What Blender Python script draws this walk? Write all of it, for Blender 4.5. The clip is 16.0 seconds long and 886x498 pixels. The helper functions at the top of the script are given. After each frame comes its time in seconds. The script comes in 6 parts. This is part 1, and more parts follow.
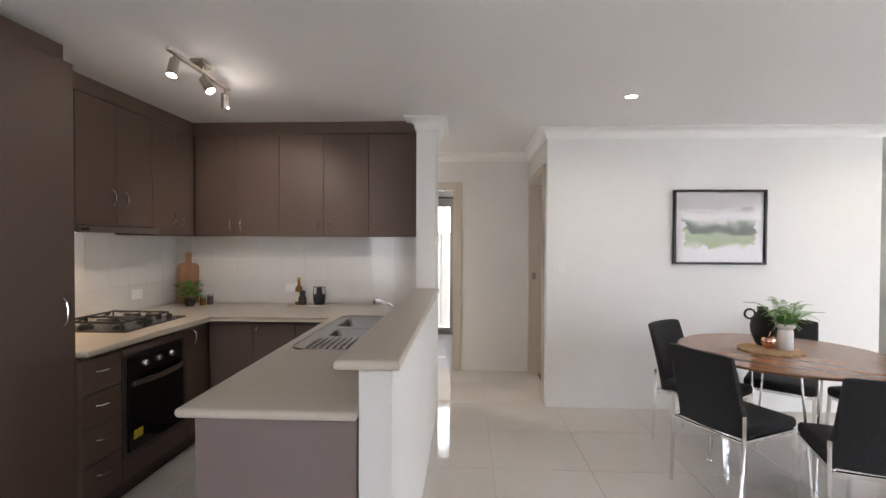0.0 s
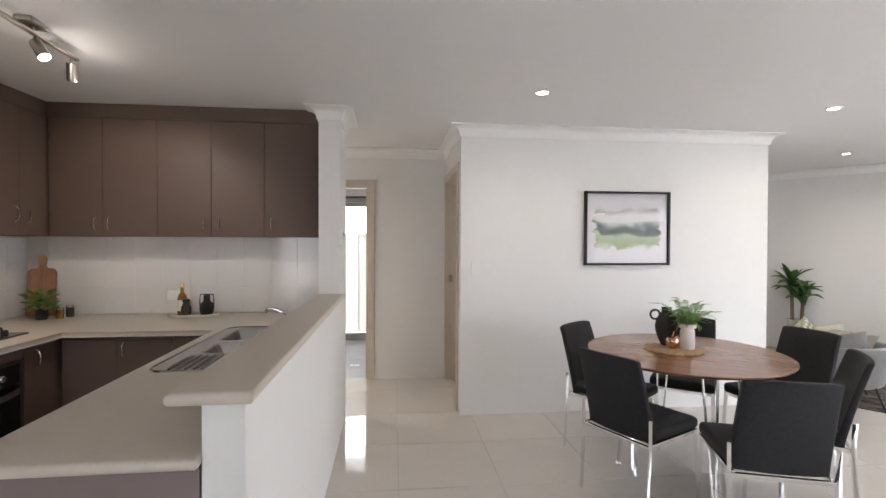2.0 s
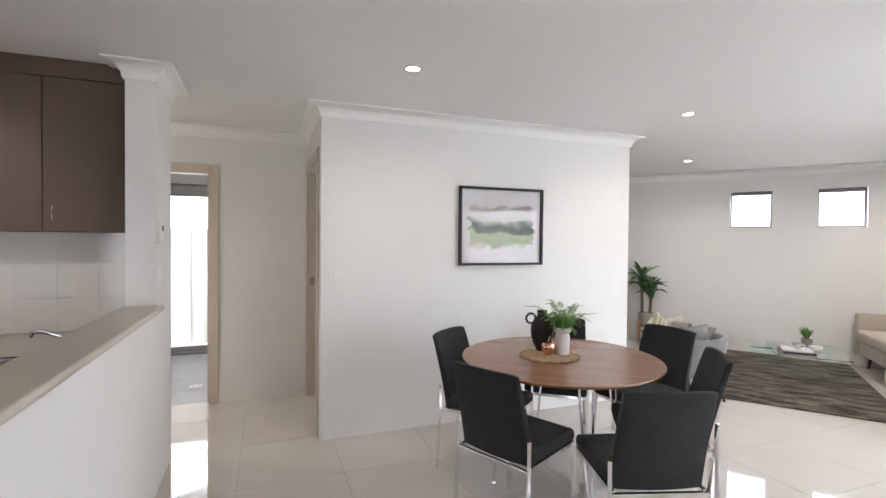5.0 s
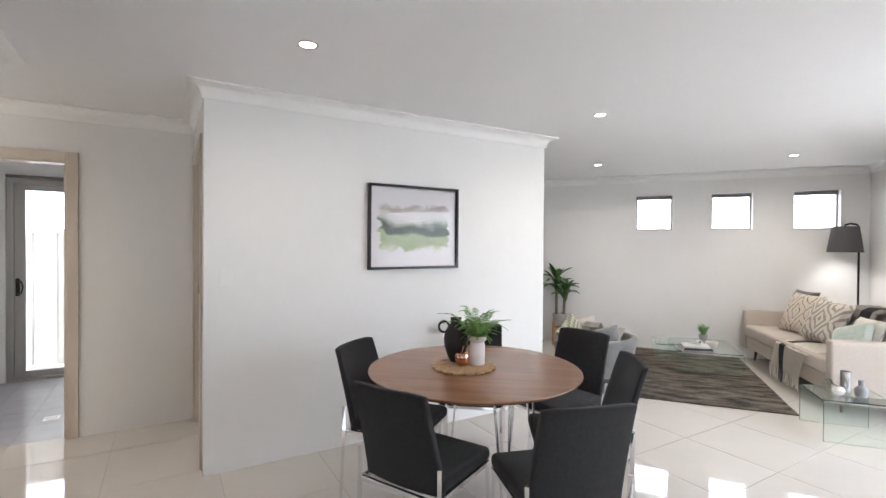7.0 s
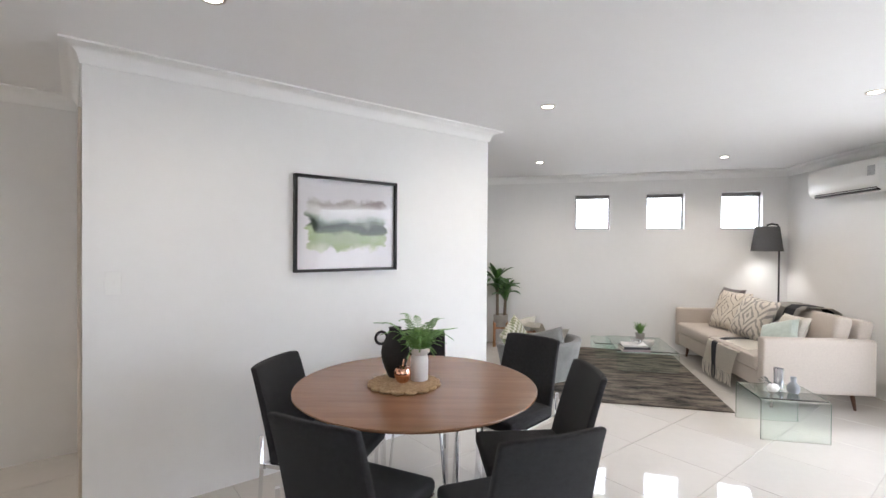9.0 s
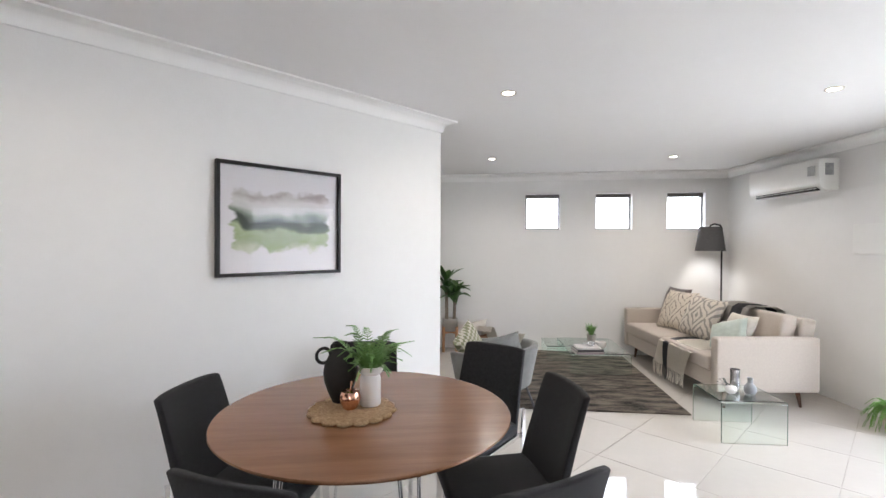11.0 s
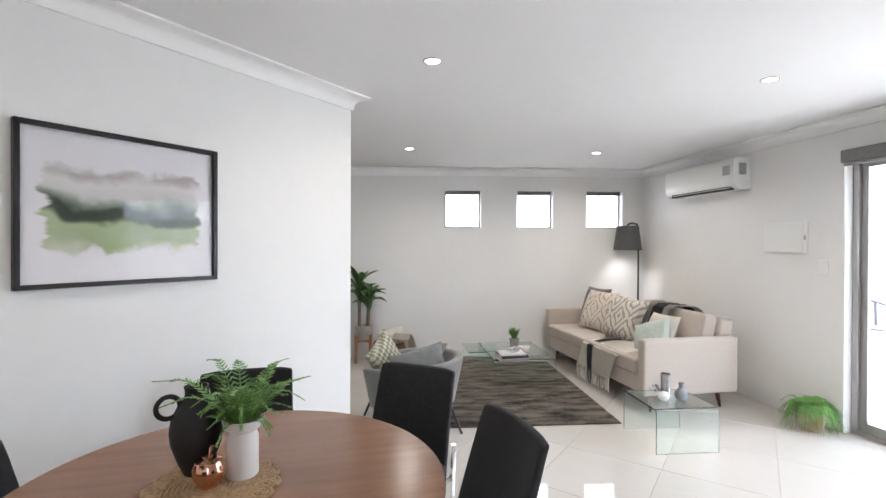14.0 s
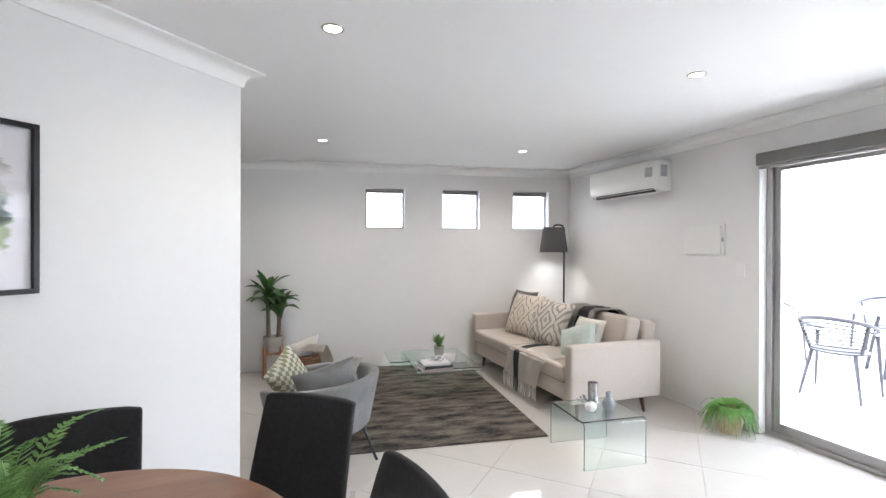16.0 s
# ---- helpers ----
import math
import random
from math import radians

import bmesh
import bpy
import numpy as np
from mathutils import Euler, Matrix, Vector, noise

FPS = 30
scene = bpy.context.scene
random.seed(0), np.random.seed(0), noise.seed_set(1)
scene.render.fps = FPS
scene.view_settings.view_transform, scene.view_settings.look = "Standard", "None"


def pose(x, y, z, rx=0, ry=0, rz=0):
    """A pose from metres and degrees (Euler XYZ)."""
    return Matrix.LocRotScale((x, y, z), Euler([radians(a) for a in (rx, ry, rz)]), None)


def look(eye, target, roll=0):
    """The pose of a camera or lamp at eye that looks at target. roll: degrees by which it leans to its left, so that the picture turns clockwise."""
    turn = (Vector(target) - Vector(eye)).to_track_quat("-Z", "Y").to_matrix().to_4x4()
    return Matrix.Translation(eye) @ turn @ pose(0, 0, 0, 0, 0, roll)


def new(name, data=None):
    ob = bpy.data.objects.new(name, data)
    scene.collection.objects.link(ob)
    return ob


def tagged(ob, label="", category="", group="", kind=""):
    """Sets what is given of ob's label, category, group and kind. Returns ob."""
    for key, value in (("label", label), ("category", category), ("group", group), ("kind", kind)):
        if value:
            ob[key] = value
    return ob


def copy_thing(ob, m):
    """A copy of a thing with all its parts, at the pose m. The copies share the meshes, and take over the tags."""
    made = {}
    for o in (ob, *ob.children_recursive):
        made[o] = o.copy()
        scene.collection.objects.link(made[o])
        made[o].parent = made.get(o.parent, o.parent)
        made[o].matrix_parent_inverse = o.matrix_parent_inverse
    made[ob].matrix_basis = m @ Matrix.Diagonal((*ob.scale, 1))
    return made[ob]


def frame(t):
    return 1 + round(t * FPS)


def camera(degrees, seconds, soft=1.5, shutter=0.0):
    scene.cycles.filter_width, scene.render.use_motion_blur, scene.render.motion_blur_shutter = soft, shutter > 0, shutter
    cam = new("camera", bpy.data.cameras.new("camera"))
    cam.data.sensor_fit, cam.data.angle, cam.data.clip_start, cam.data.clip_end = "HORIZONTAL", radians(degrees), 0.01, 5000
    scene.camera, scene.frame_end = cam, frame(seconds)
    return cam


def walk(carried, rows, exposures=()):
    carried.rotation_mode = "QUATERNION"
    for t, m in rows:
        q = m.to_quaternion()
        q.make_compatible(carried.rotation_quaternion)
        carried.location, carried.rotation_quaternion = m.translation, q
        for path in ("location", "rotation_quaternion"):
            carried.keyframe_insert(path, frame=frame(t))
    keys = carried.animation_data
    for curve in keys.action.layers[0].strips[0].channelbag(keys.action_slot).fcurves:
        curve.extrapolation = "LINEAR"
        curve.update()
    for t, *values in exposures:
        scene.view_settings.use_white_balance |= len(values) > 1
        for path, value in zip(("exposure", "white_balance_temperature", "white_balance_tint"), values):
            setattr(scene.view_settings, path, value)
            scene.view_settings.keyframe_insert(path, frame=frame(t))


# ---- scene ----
cam = camera(87.0, 16.0)
PATH = [
    (0, (0.496, 0.262, 1.441), (0.4, 2.259, 1.407), 0.2),
    (0.5, (0.534, 0.317, 1.436), (0.521, 2.317, 1.405), 0.1),
    (1, (0.572, 0.386, 1.44), (0.642, 2.384, 1.409), 0.2),
    (1.5, (0.609, 0.45, 1.439), (0.752, 2.445, 1.411), 0.2),
    (2, (0.639, 0.503, 1.439), (0.853, 2.491, 1.412), 0.2),
    (2.5, (0.666, 0.559, 1.438), (0.954, 2.538, 1.411), 0.1),
    (3, (0.69, 0.626, 1.438), (1.058, 2.592, 1.411), 0.2),
    (3.5, (0.719, 0.7, 1.442), (1.172, 2.648, 1.415), 0.2),
    (4, (0.745, 0.776, 1.441), (1.285, 2.702, 1.413), 0.3),
    (6.5, (0.964, 1.097, 1.454), (1.918, 2.854, 1.425), 0.5),
    (7, (1.008, 1.138, 1.44), (2.026, 2.86, 1.42), 0.4),
    (7.5, (1.045, 1.183, 1.457), (2.12, 2.869, 1.431), 0.5),
    (8, (1.082, 1.241, 1.46), (2.213, 2.89, 1.43), 0.5),
    (8.5, (1.127, 1.324, 1.451), (2.314, 2.933, 1.424), 0.5),
    (9, (1.17, 1.415, 1.44), (2.409, 2.984, 1.419), 0.4),
    (11.5, (1.401, 1.791, 1.423), (2.865, 3.154, 1.412), 0.3),
    (12, (1.462, 1.845, 1.42), (2.963, 3.168, 1.411), 0.3),
    (12.5, (1.529, 1.901, 1.427), (3.064, 3.183, 1.416), 0.3),
    (13, (1.59, 1.966, 1.42), (3.165, 3.2, 1.412), 0.2),
    (13.5, (1.663, 2.02, 1.423), (3.275, 3.204, 1.411), 0.2),
    (14, (1.739, 2.088, 1.418), (3.394, 3.21, 1.407), 0.2),
    (14.5, (1.816, 2.133, 1.423), (3.514, 3.19, 1.41), 0.2),
    (15, (1.897, 2.159, 1.421), (3.636, 3.147, 1.413), 0.1),
    (15.5, (2.005, 2.178, 1.421), (3.779, 3.101, 1.415), 0.1),
    (16, (2.106, 2.184, 1.427), (3.907, 3.053, 1.422), 0.2),
]
walk(cam, [(t, look(eye, target, roll)) for t, eye, target, roll in PATH],
     exposures=[(0, 1.0, 6600, 13), (3.5, 1.02, 6550, 13), (7, 1.07, 6350, 12), (12.5, 1.0, 6330, 12), (16, 1.01, 6200, 11.5)])

# ---- light ----
world = bpy.data.worlds.new("world")
scene.world = world
world.use_nodes = True
wn, wl = world.node_tree.nodes, world.node_tree.links
sky = wn.new("ShaderNodeTexSky")
sky.sky_type, sky.sun_disc = "NISHITA", False
sky.sun_elevation, sky.sun_rotation = radians(80), radians(158)
haze = wn.new("ShaderNodeMix")                # bright thin cloud over the blue
haze.data_type = "RGBA"
haze.inputs[0].default_value = 0.7
haze.inputs[7].default_value = (36, 38.5, 43, 1)
wl.new(sky.outputs[0], haze.inputs[6])
wl.new(haze.outputs[2], wn["Background"].inputs[0])
wn["Background"].inputs[1].default_value = 0.15

EXPOSURE = 0.0
scene.view_settings.exposure = EXPOSURE


def lamp(name, kind, m, power, color=(1, 1, 1), size=0.1, **more):
    data = bpy.data.lights.new(name, kind)
    data.energy, data.color = power, color
    if kind == "AREA":
        data.shape = "RECTANGLE"
        data.size, data.size_y = size if isinstance(size, tuple) else (size, size)
    elif kind != "SUN":
        data.shadow_soft_size = size
    ob = new(name, data)
    ob.matrix_world = m
    if kind == "SPOT":
        data.spot_size, data.spot_blend = radians(more["cone"]), more["blend"]
    if kind == "SUN":
        data.angle = radians(more["angle"])
    return ob


# sun outside the sliding door, the room's own lamps, and added unseen fill lamps
SUN = lamp("sun", "SUN", look((0, 0, 10), (-0.6, 1.5, 0)), 4.0, (1, 0.95, 0.88), angle=0.5)
D45 = pose(0, 0, 0, 0, 0, 45)
# first five sit at fittings; the other six are unseen fill, added for brightness
for x, y, power in [(1.600, 3.452, 18), (3.783, 3.547, 20), (5.487, 5.046, 34), (6.734, 3.521, 46), (5.109, 2.043, 36), (2.1, 1.1, 17), (0.3, -0.3, 14), (3.4, 0.2, 24), (1.9, 6.2, 30), (-0.9, 4.95, 50), (0.9, 6.6, 34)]:
    lamp("downlight_and_fill_lamp", "SPOT", pose(x, y, 2.40), power * 0.8, (1, 0.90, 0.78), 0.035, cone=165, blend=1.0)
for y, z, power in ((2.78, 2.255, 2), (3.06, 2.28, 10)):
    lamp("track_lamp", "POINT", pose(-0.93, y, z - 0.06), 0.5, (1, 0.92, 0.82), 0.02)
    lamp("track_spot", "SPOT", look((-0.93, y, z - 0.05), (-1.15, 4.2, 1.1)), power, (1, 0.93, 0.84), 0.02, cone=110, blend=0.6)
lamp("hood_lamp_light", "SPOT", pose(-1.95, 2.88, 1.455), 6, (1, 0.74, 0.45), 0.03, cone=140, blend=0.5)
lamp("floor_lamp_light", "SPOT", D45 @ pose(7.98, -3.105, 1.50), 8, (1, 0.97, 0.92), 0.03, cone=92, blend=0.7)


# ---- materials ----
def shader(name, color=(0.8, 0.8, 0.8), rough=0.5, metal=0.0, spec=None, var=0.0, scale=8.0, bump=0.0, bump_scale=60.0,
           rough_var=0.0, stretch=(1, 1, 1), emit=None, strength=0.0, trans=0.0, ior=1.45, sheen=0.0, color2=None, piece=0.0, coat=0.0, span=(0.45, 1.0)):
    """A principled material with two scales of noise in colour, roughness and relief."""
    mat = bpy.data.materials.new(name)
    mat.use_nodes = True
    n, l = mat.node_tree.nodes, mat.node_tree.links
    b = n["Principled BSDF"]
    b.inputs["Base Color"].default_value = (*color, 1)
    b.inputs["Roughness"].default_value = rough
    b.inputs["Metallic"].default_value = metal
    b.inputs["IOR"].default_value = ior
    if spec is not None:
        b.inputs["Specular IOR Level"].default_value = spec
    b.inputs["Transmission Weight"].default_value = trans
    b.inputs["Sheen Weight"].default_value = sheen
    b.inputs["Coat Weight"].default_value = coat
    if emit:
        b.inputs["Emission Color"].default_value = (*emit, 1)
        b.inputs["Emission Strength"].default_value = strength
    coord = n.new("ShaderNodeTexCoord")
    mp = n.new("ShaderNodeMapping")
    mp.inputs["Scale"].default_value = stretch
    l.new(coord.outputs["Object"], mp.inputs[0])
    if var or rough_var or piece or color2:
        big = n.new("ShaderNodeTexNoise")
        big.inputs["Scale"].default_value, big.inputs["Detail"].default_value = scale, 6
        l.new(mp.outputs[0], big.inputs["Vector"])
        small = n.new("ShaderNodeTexNoise")
        small.inputs["Scale"].default_value, small.inputs["Detail"].default_value = scale * 9, 3
        l.new(mp.outputs[0], small.inputs["Vector"])
        add = n.new("ShaderNodeMath")
        add.operation = "MULTIPLY_ADD"
        l.new(small.outputs["Fac"], add.inputs[0])
        add.inputs[1].default_value = 0.45
        l.new(big.outputs["Fac"], add.inputs[2])
        fac = n.new("ShaderNodeMapRange")
        fac.inputs["From Min"].default_value, fac.inputs["From Max"].default_value = span
        l.new(add.outputs[0], fac.inputs["Value"])
        out = fac.outputs[0]
        if piece:
            info = n.new("ShaderNodeObjectInfo")
            pm = n.new("ShaderNodeMath")
            pm.operation = "MULTIPLY_ADD"
            l.new(info.outputs["Random"], pm.inputs[0])
            pm.inputs[1].default_value = piece
            l.new(out, pm.inputs[2])
            out = pm.outputs[0]
        mix = n.new("ShaderNodeMix")
        mix.data_type = "RGBA"
        l.new(out, mix.inputs[0])
        c2 = color2 or tuple(min(1, c * (1 + var)) for c in color)
        mix.inputs[6].default_value = (*(color if color2 else tuple(c * (1 - var) for c in color)), 1)
        mix.inputs[7].default_value = (*c2, 1)
        l.new(mix.outputs[2], b.inputs["Base Color"])
        if rough_var:
            rr = n.new("ShaderNodeMapRange")
            rr.inputs["To Min"].default_value, rr.inputs["To Max"].default_value = max(0, rough - rough_var), min(1, rough + rough_var)
            l.new(fac.outputs[0], rr.inputs["Value"])
            l.new(rr.outputs[0], b.inputs["Roughness"])
    if bump:
        tex = n.new("ShaderNodeTexNoise")
        tex.inputs["Scale"].default_value, tex.inputs["Detail"].default_value = bump_scale, 5
        l.new(mp.outputs[0], tex.inputs["Vector"])
        bp = n.new("ShaderNodeBump")
        bp.inputs["Strength"].default_value, bp.inputs["Distance"].default_value = bump, 0.01
        l.new(tex.outputs["Fac"], bp.inputs["Height"])
        l.new(bp.outputs[0], b.inputs["Normal"])
    return mat


M = {}
M["wall"] = shader("wall_paint", (0.80, 0.795, 0.785), 0.6, var=0.02, scale=1.5, bump=0.06, bump_scale=90)
M["ceiling"] = shader("ceiling_paint", (0.80, 0.795, 0.80), 0.7, var=0.015, scale=1.2, bump=0.04, bump_scale=120)
M["cornice"] = shader("cornice_paint", (0.86, 0.86, 0.85), 0.5, var=0.01, scale=2)
M["trim"] = shader("door_frame_paint", (0.60, 0.53, 0.45), 0.35, var=0.03, scale=4, bump=0.03, bump_scale=150)
M["tile"] = shader("polished_tile", (0.56, 0.53, 0.49), 0.04, var=0.03, scale=2.2, spec=1.0, piece=0.3, rough_var=0.02)
M["grout"] = shader("grout", (0.42, 0.39, 0.35), 0.8, var=0.1, scale=20)
M["slate"] = shader("grey_tile", (0.28, 0.28, 0.30), 0.3, var=0.12, scale=6, piece=0.3, bump=0.05)
M["cabinet"] = shader("brown_laminate", (0.114, 0.076, 0.060), 0.52, spec=0.4, var=0.06, scale=3, bump=0.02, bump_scale=300, rough_var=0.05)
M["bench"] = shader("beige_laminate", (0.56, 0.505, 0.435), 0.3, var=0.025, scale=90, rough_var=0.03)
M["steel"] = shader("brushed_steel", (0.56, 0.55, 0.54), 0.24, metal=1, var=0.02, scale=60, rough_var=0.02)
M["sink_steel"] = shader("sink_steel", (0.40, 0.39, 0.38), 0.18, metal=1, var=0.02, scale=60, rough_var=0.02)
M["hob_steel"] = shader("dark_hob_steel", (0.20, 0.185, 0.175), 0.25, metal=0.9, var=0.04, scale=30)
M["chrome"] = shader("chrome", (0.80, 0.80, 0.81), 0.08, metal=1, var=0.02, scale=9, rough_var=0.03)
M["black_metal"] = shader("black_metal", (0.02, 0.02, 0.022), 0.4, metal=0.3, var=0.1, scale=20)
M["black_glass"] = shader("black_glass", (0.008, 0.008, 0.009), 0.05, var=0.1, scale=5)
M["splash"] = shader("white_glazed_tile", (0.70, 0.68, 0.66), 0.10, var=0.02, scale=3, piece=0.1)
M["black_fabric"] = shader("black_fabric", (0.017, 0.017, 0.020), 0.9, var=0.35, scale=60, bump=0.35, bump_scale=500, sheen=0.06)
M["walnut"] = shader("walnut_veneer", (0.175, 0.080, 0.039), 0.24, color2=(0.265, 0.132, 0.068), scale=2.2, stretch=(0.7, 9, 1), span=(0.35, 1.05))
M["sofa"] = shader("beige_linen", (0.50, 0.44, 0.385), 0.9, var=0.05, scale=90, bump=0.2, bump_scale=450, sheen=0.2)
M["white_plastic"] = shader("white_plastic", (0.82, 0.82, 0.80), 0.3, var=0.01)
M["dark_wood"] = shader("dark_timber", (0.09, 0.04, 0.022), 0.4, var=0.2, scale=12)
M["glass_green"] = shader("bent_glass", (0.88, 0.965, 0.95), 0.0, trans=1.0, ior=1.45)
M["grey_velvet"] = shader("grey_velvet", (0.175, 0.18, 0.178), 0.8, var=0.22, scale=9, bump=0.15, bump_scale=120, sheen=0.3)
M["aluminium"] = shader("grey_aluminium", (0.42, 0.41, 0.40), 0.38, metal=0.7, var=0.04, scale=6)
M["blind"] = shader("grey_blind_fabric", (0.20, 0.195, 0.19), 0.8, var=0.08, scale=60)


# ---- mesh helpers ----
def box(bm, x0, x1, y0, y1, z0, z1, bevel=0.0, segs=2, m=None):
    """A box, with its edges rounded if bevel is given, added to bm."""
    start = len(bm.verts)
    r = bmesh.ops.create_cube(bm, size=1)
    vs = r["verts"]
    bmesh.ops.scale(bm, vec=(abs(x1 - x0), abs(y1 - y0), abs(z1 - z0)), verts=vs)
    bmesh.ops.translate(bm, vec=((x0 + x1) / 2, (y0 + y1) / 2, (z0 + z1) / 2), verts=vs)
    if bevel > 0:
        es = list({e for v in vs for e in v.link_edges})
        r = bmesh.ops.bevel(bm, geom=es, offset=bevel, segments=segs, profile=0.5, affect="EDGES")
        vs = list({v for f in r["faces"] for v in f.verts} | {v for v in vs if v.is_valid})
    if m is not None:
        bmesh.ops.transform(bm, matrix=m, verts=vs)
    return vs


def tube(bm, points, radius, sides=10, cap=True, radii=None):
    """A round bar through the points."""
    rings = []
    pts = [Vector(p) for p in points]
    up = Vector((0, 0, 1))
    for i, p in enumerate(pts):
        d = (pts[min(i + 1, len(pts) - 1)] - pts[max(i - 1, 0)]).normalized()
        a = d.cross(up)
        if a.length < 1e-3:
            a = d.cross(Vector((1, 0, 0)))
        a.normalize()
        b = d.cross(a).normalized()
        if rings and prev_a.dot(a) < 0:
            a, b = -a, -b
        prev_a = a
        r = radii[i] if radii else radius
        rings.append([bm.verts.new(p + (a * math.cos(2 * math.pi * k / sides) + b * math.sin(2 * math.pi * k / sides)) * r) for k in range(sides)])
    for r0, r1 in zip(rings, rings[1:]):
        for k in range(sides):
            bm.faces.new((r0[k], r0[(k + 1) % sides], r1[(k + 1) % sides], r1[k]))
    if cap:
        bm.faces.new(rings[0][::-1])
        bm.faces.new(rings[-1])
    return rings


def lathe(bm, profile, sides=24, at=(0, 0, 0)):
    """A turned shape from (radius, height) pairs, bottom first."""
    rings = []
    for r, z in profile:
        if r < 1e-5:
            rings.append([bm.verts.new((at[0], at[1], at[2] + z))])
        else:
            rings.append([bm.verts.new((at[0] + r * math.cos(2 * math.pi * k / sides), at[1] + r * math.sin(2 * math.pi * k / sides), at[2] + z)) for k in range(sides)])
    for a, b in zip(rings, rings[1:]):
        for k in range(sides):
            p, q = k, (k + 1) % sides
            if len(a) == 1 and len(b) > 1:
                bm.faces.new((a[0], b[q], b[p]))
            elif len(b) == 1 and len(a) > 1:
                bm.faces.new((a[p], a[q], b[0]))
            elif len(a) > 1:
                bm.faces.new((a[p], a[q], b[q], b[p]))


def prism(bm, outline, z0, z1):
    """A flat plate from a counter-clockwise outline."""
    lo = [bm.verts.new((x, y, z0)) for x, y in outline]
    hi = [bm.verts.new((x, y, z1)) for x, y in outline]
    bm.faces.new(lo[::-1])
    bm.faces.new(hi)
    for i in range(len(lo)):
        j = (i + 1) % len(lo)
        bm.faces.new((lo[i], lo[j], hi[j], hi[i]))


def pillow(w, h, t, n=12, ear=0.06, bmsh=None, m=None):
    """A stuffed cushion in the xy plane, its face towards z."""
    bm = bmsh or bmesh.new()
    sides = []
    for s in (1, -1):
        rows = []
        for i in range(n + 1):
            row = []
            for j in range(n + 1):
                a, b = 2 * i / n - 1, 2 * j / n - 1
                pinch = 1 - ear * (1 - a * a) * (abs(b) ** 3)
                pinch2 = 1 - ear * (1 - b * b) * (abs(a) ** 3)
                f = max(0.0, (1 - a ** 4) * (1 - b ** 4)) ** 0.55
                p = Vector((a * w / 2 * pinch2, b * h / 2 * pinch, s * t / 2 * f + 0.004 * math.sin(7 * a + 3 * b) * f))
                row.append(bm.verts.new(m @ p if m else p))
            rows.append(row)
        for i in range(n):
            for j in range(n):
                q = (rows[i][j], rows[i + 1][j], rows[i + 1][j + 1], rows[i][j + 1])
                bm.faces.new(q if s > 0 else q[::-1])
        sides.append(rows)
    bmesh.ops.remove_doubles(bm, verts=[v for rows in sides for r in rows for v in r], dist=1e-5)
    return bm


def blade(bm, base, tip, width, bend=0.1, n=6, up=(0, 0, 1), fold=0.25):
    """A long leaf from base to tip, arched upwards."""
    base, tip, up = Vector(base), Vector(tip), Vector(up)
    d = tip - base
    side = d.cross(up)
    side = side.normalized() if side.length > 1e-4 else Vector((1, 0, 0))
    rows = []
    for i in range(n + 1):
        t = i / n
        p = base + d * t + up * (bend * math.sin(math.pi * t ** 0.8))
        w = width * (math.sin(math.pi * min(1, 0.08 + 0.92 * t) ** 0.8) ** 0.8) if i < n else 0.0
        rows.append([bm.verts.new(p - side * w / 2 + up * w * fold), bm.verts.new(p), bm.verts.new(p + side * w / 2 + up * w * fold)])
    for a, b in zip(rows, rows[1:]):
        bm.faces.new((a[0], a[1], b[1], b[0]))
        bm.faces.new((a[1], a[2], b[2], b[1]))


def frond(bm, base, out, length, rise, droop, width, rng, pairs=14):
    """A fern frond: an arched rib with tapering rows of leaflets."""
    base, out = Vector(base), Vector(out).normalized()
    pts = []
    for i in range(pairs + 1):
        t = i / pairs
        pts.append(base + out * length * t + Vector((0, 0, 1)) * (rise * math.sin(math.pi * 0.5 * min(1, t * 1.4)) - droop * t * t))
    tube(bm, pts, 0.0014, 4)
    for i in range(1, pairs + 1):
        t = i / pairs
        d = (pts[i] - pts[i - 1]).normalized()
        side = d.cross(Vector((0, 0, 1))).normalized()
        w = width * (1 - t) ** 0.6 * (0.55 + 0.45 * math.sin(math.pi * min(1, t * 1.5)))
        for s in (-1, 1):
            a = pts[i]
            tip = a + (side * s + d * 0.55).normalized() * max(0.006, w) * rng.uniform(0.85, 1.15) + Vector((0, 0, rng.uniform(-0.004, 0.003)))
            m = (a + tip) / 2
            q = d * max(0.003, length / pairs * 0.55)
            v = [bm.verts.new(x) for x in (a - q * 0.4, m - q * 0.9, tip, m + q * 0.9, a + q * 0.4)]
            bm.faces.new(v)


def part(name, bm, material, parent=None, label="", smooth=False, m=None):
    """Links a bmesh as one mesh object, under a thing or a part if one is given."""
    bmesh.ops.recalc_face_normals(bm, faces=bm.faces)
    me = bpy.data.meshes.new(name)
    bm.to_mesh(me)
    bm.free()
    if smooth:
        for p in me.polygons:
            p.use_smooth = True
        me.set_sharp_from_angle(angle=radians(38))
    if material:
        me.materials.append(M[material] if isinstance(material, str) else material)
    ob = new(name, me)
    if parent is not None:
        ob.parent = parent
    if m is not None:
        ob.matrix_basis = m
    if label:
        ob["label"] = label
    return ob


def thing(name, label, category, m=None, group=""):
    """An Empty at the base of a thing."""
    ob = new(name)
    ob.empty_display_size = 0.1
    if m is not None:
        ob.matrix_basis = m
    return tagged(ob, label, category, group)


def structure(name, bm, material, label, m=None, smooth=False):
    return tagged(part(name, bm, material, m=m, smooth=smooth), label, "", "", "structure")


def B(*boxes, bevel=0.0, segs=2):
    """A bmesh of boxes (x0, x1, y0, y1, z0, z1)."""
    bm = bmesh.new()
    for b in boxes:
        box(bm, *b, bevel=bevel, segs=segs)
    return bm


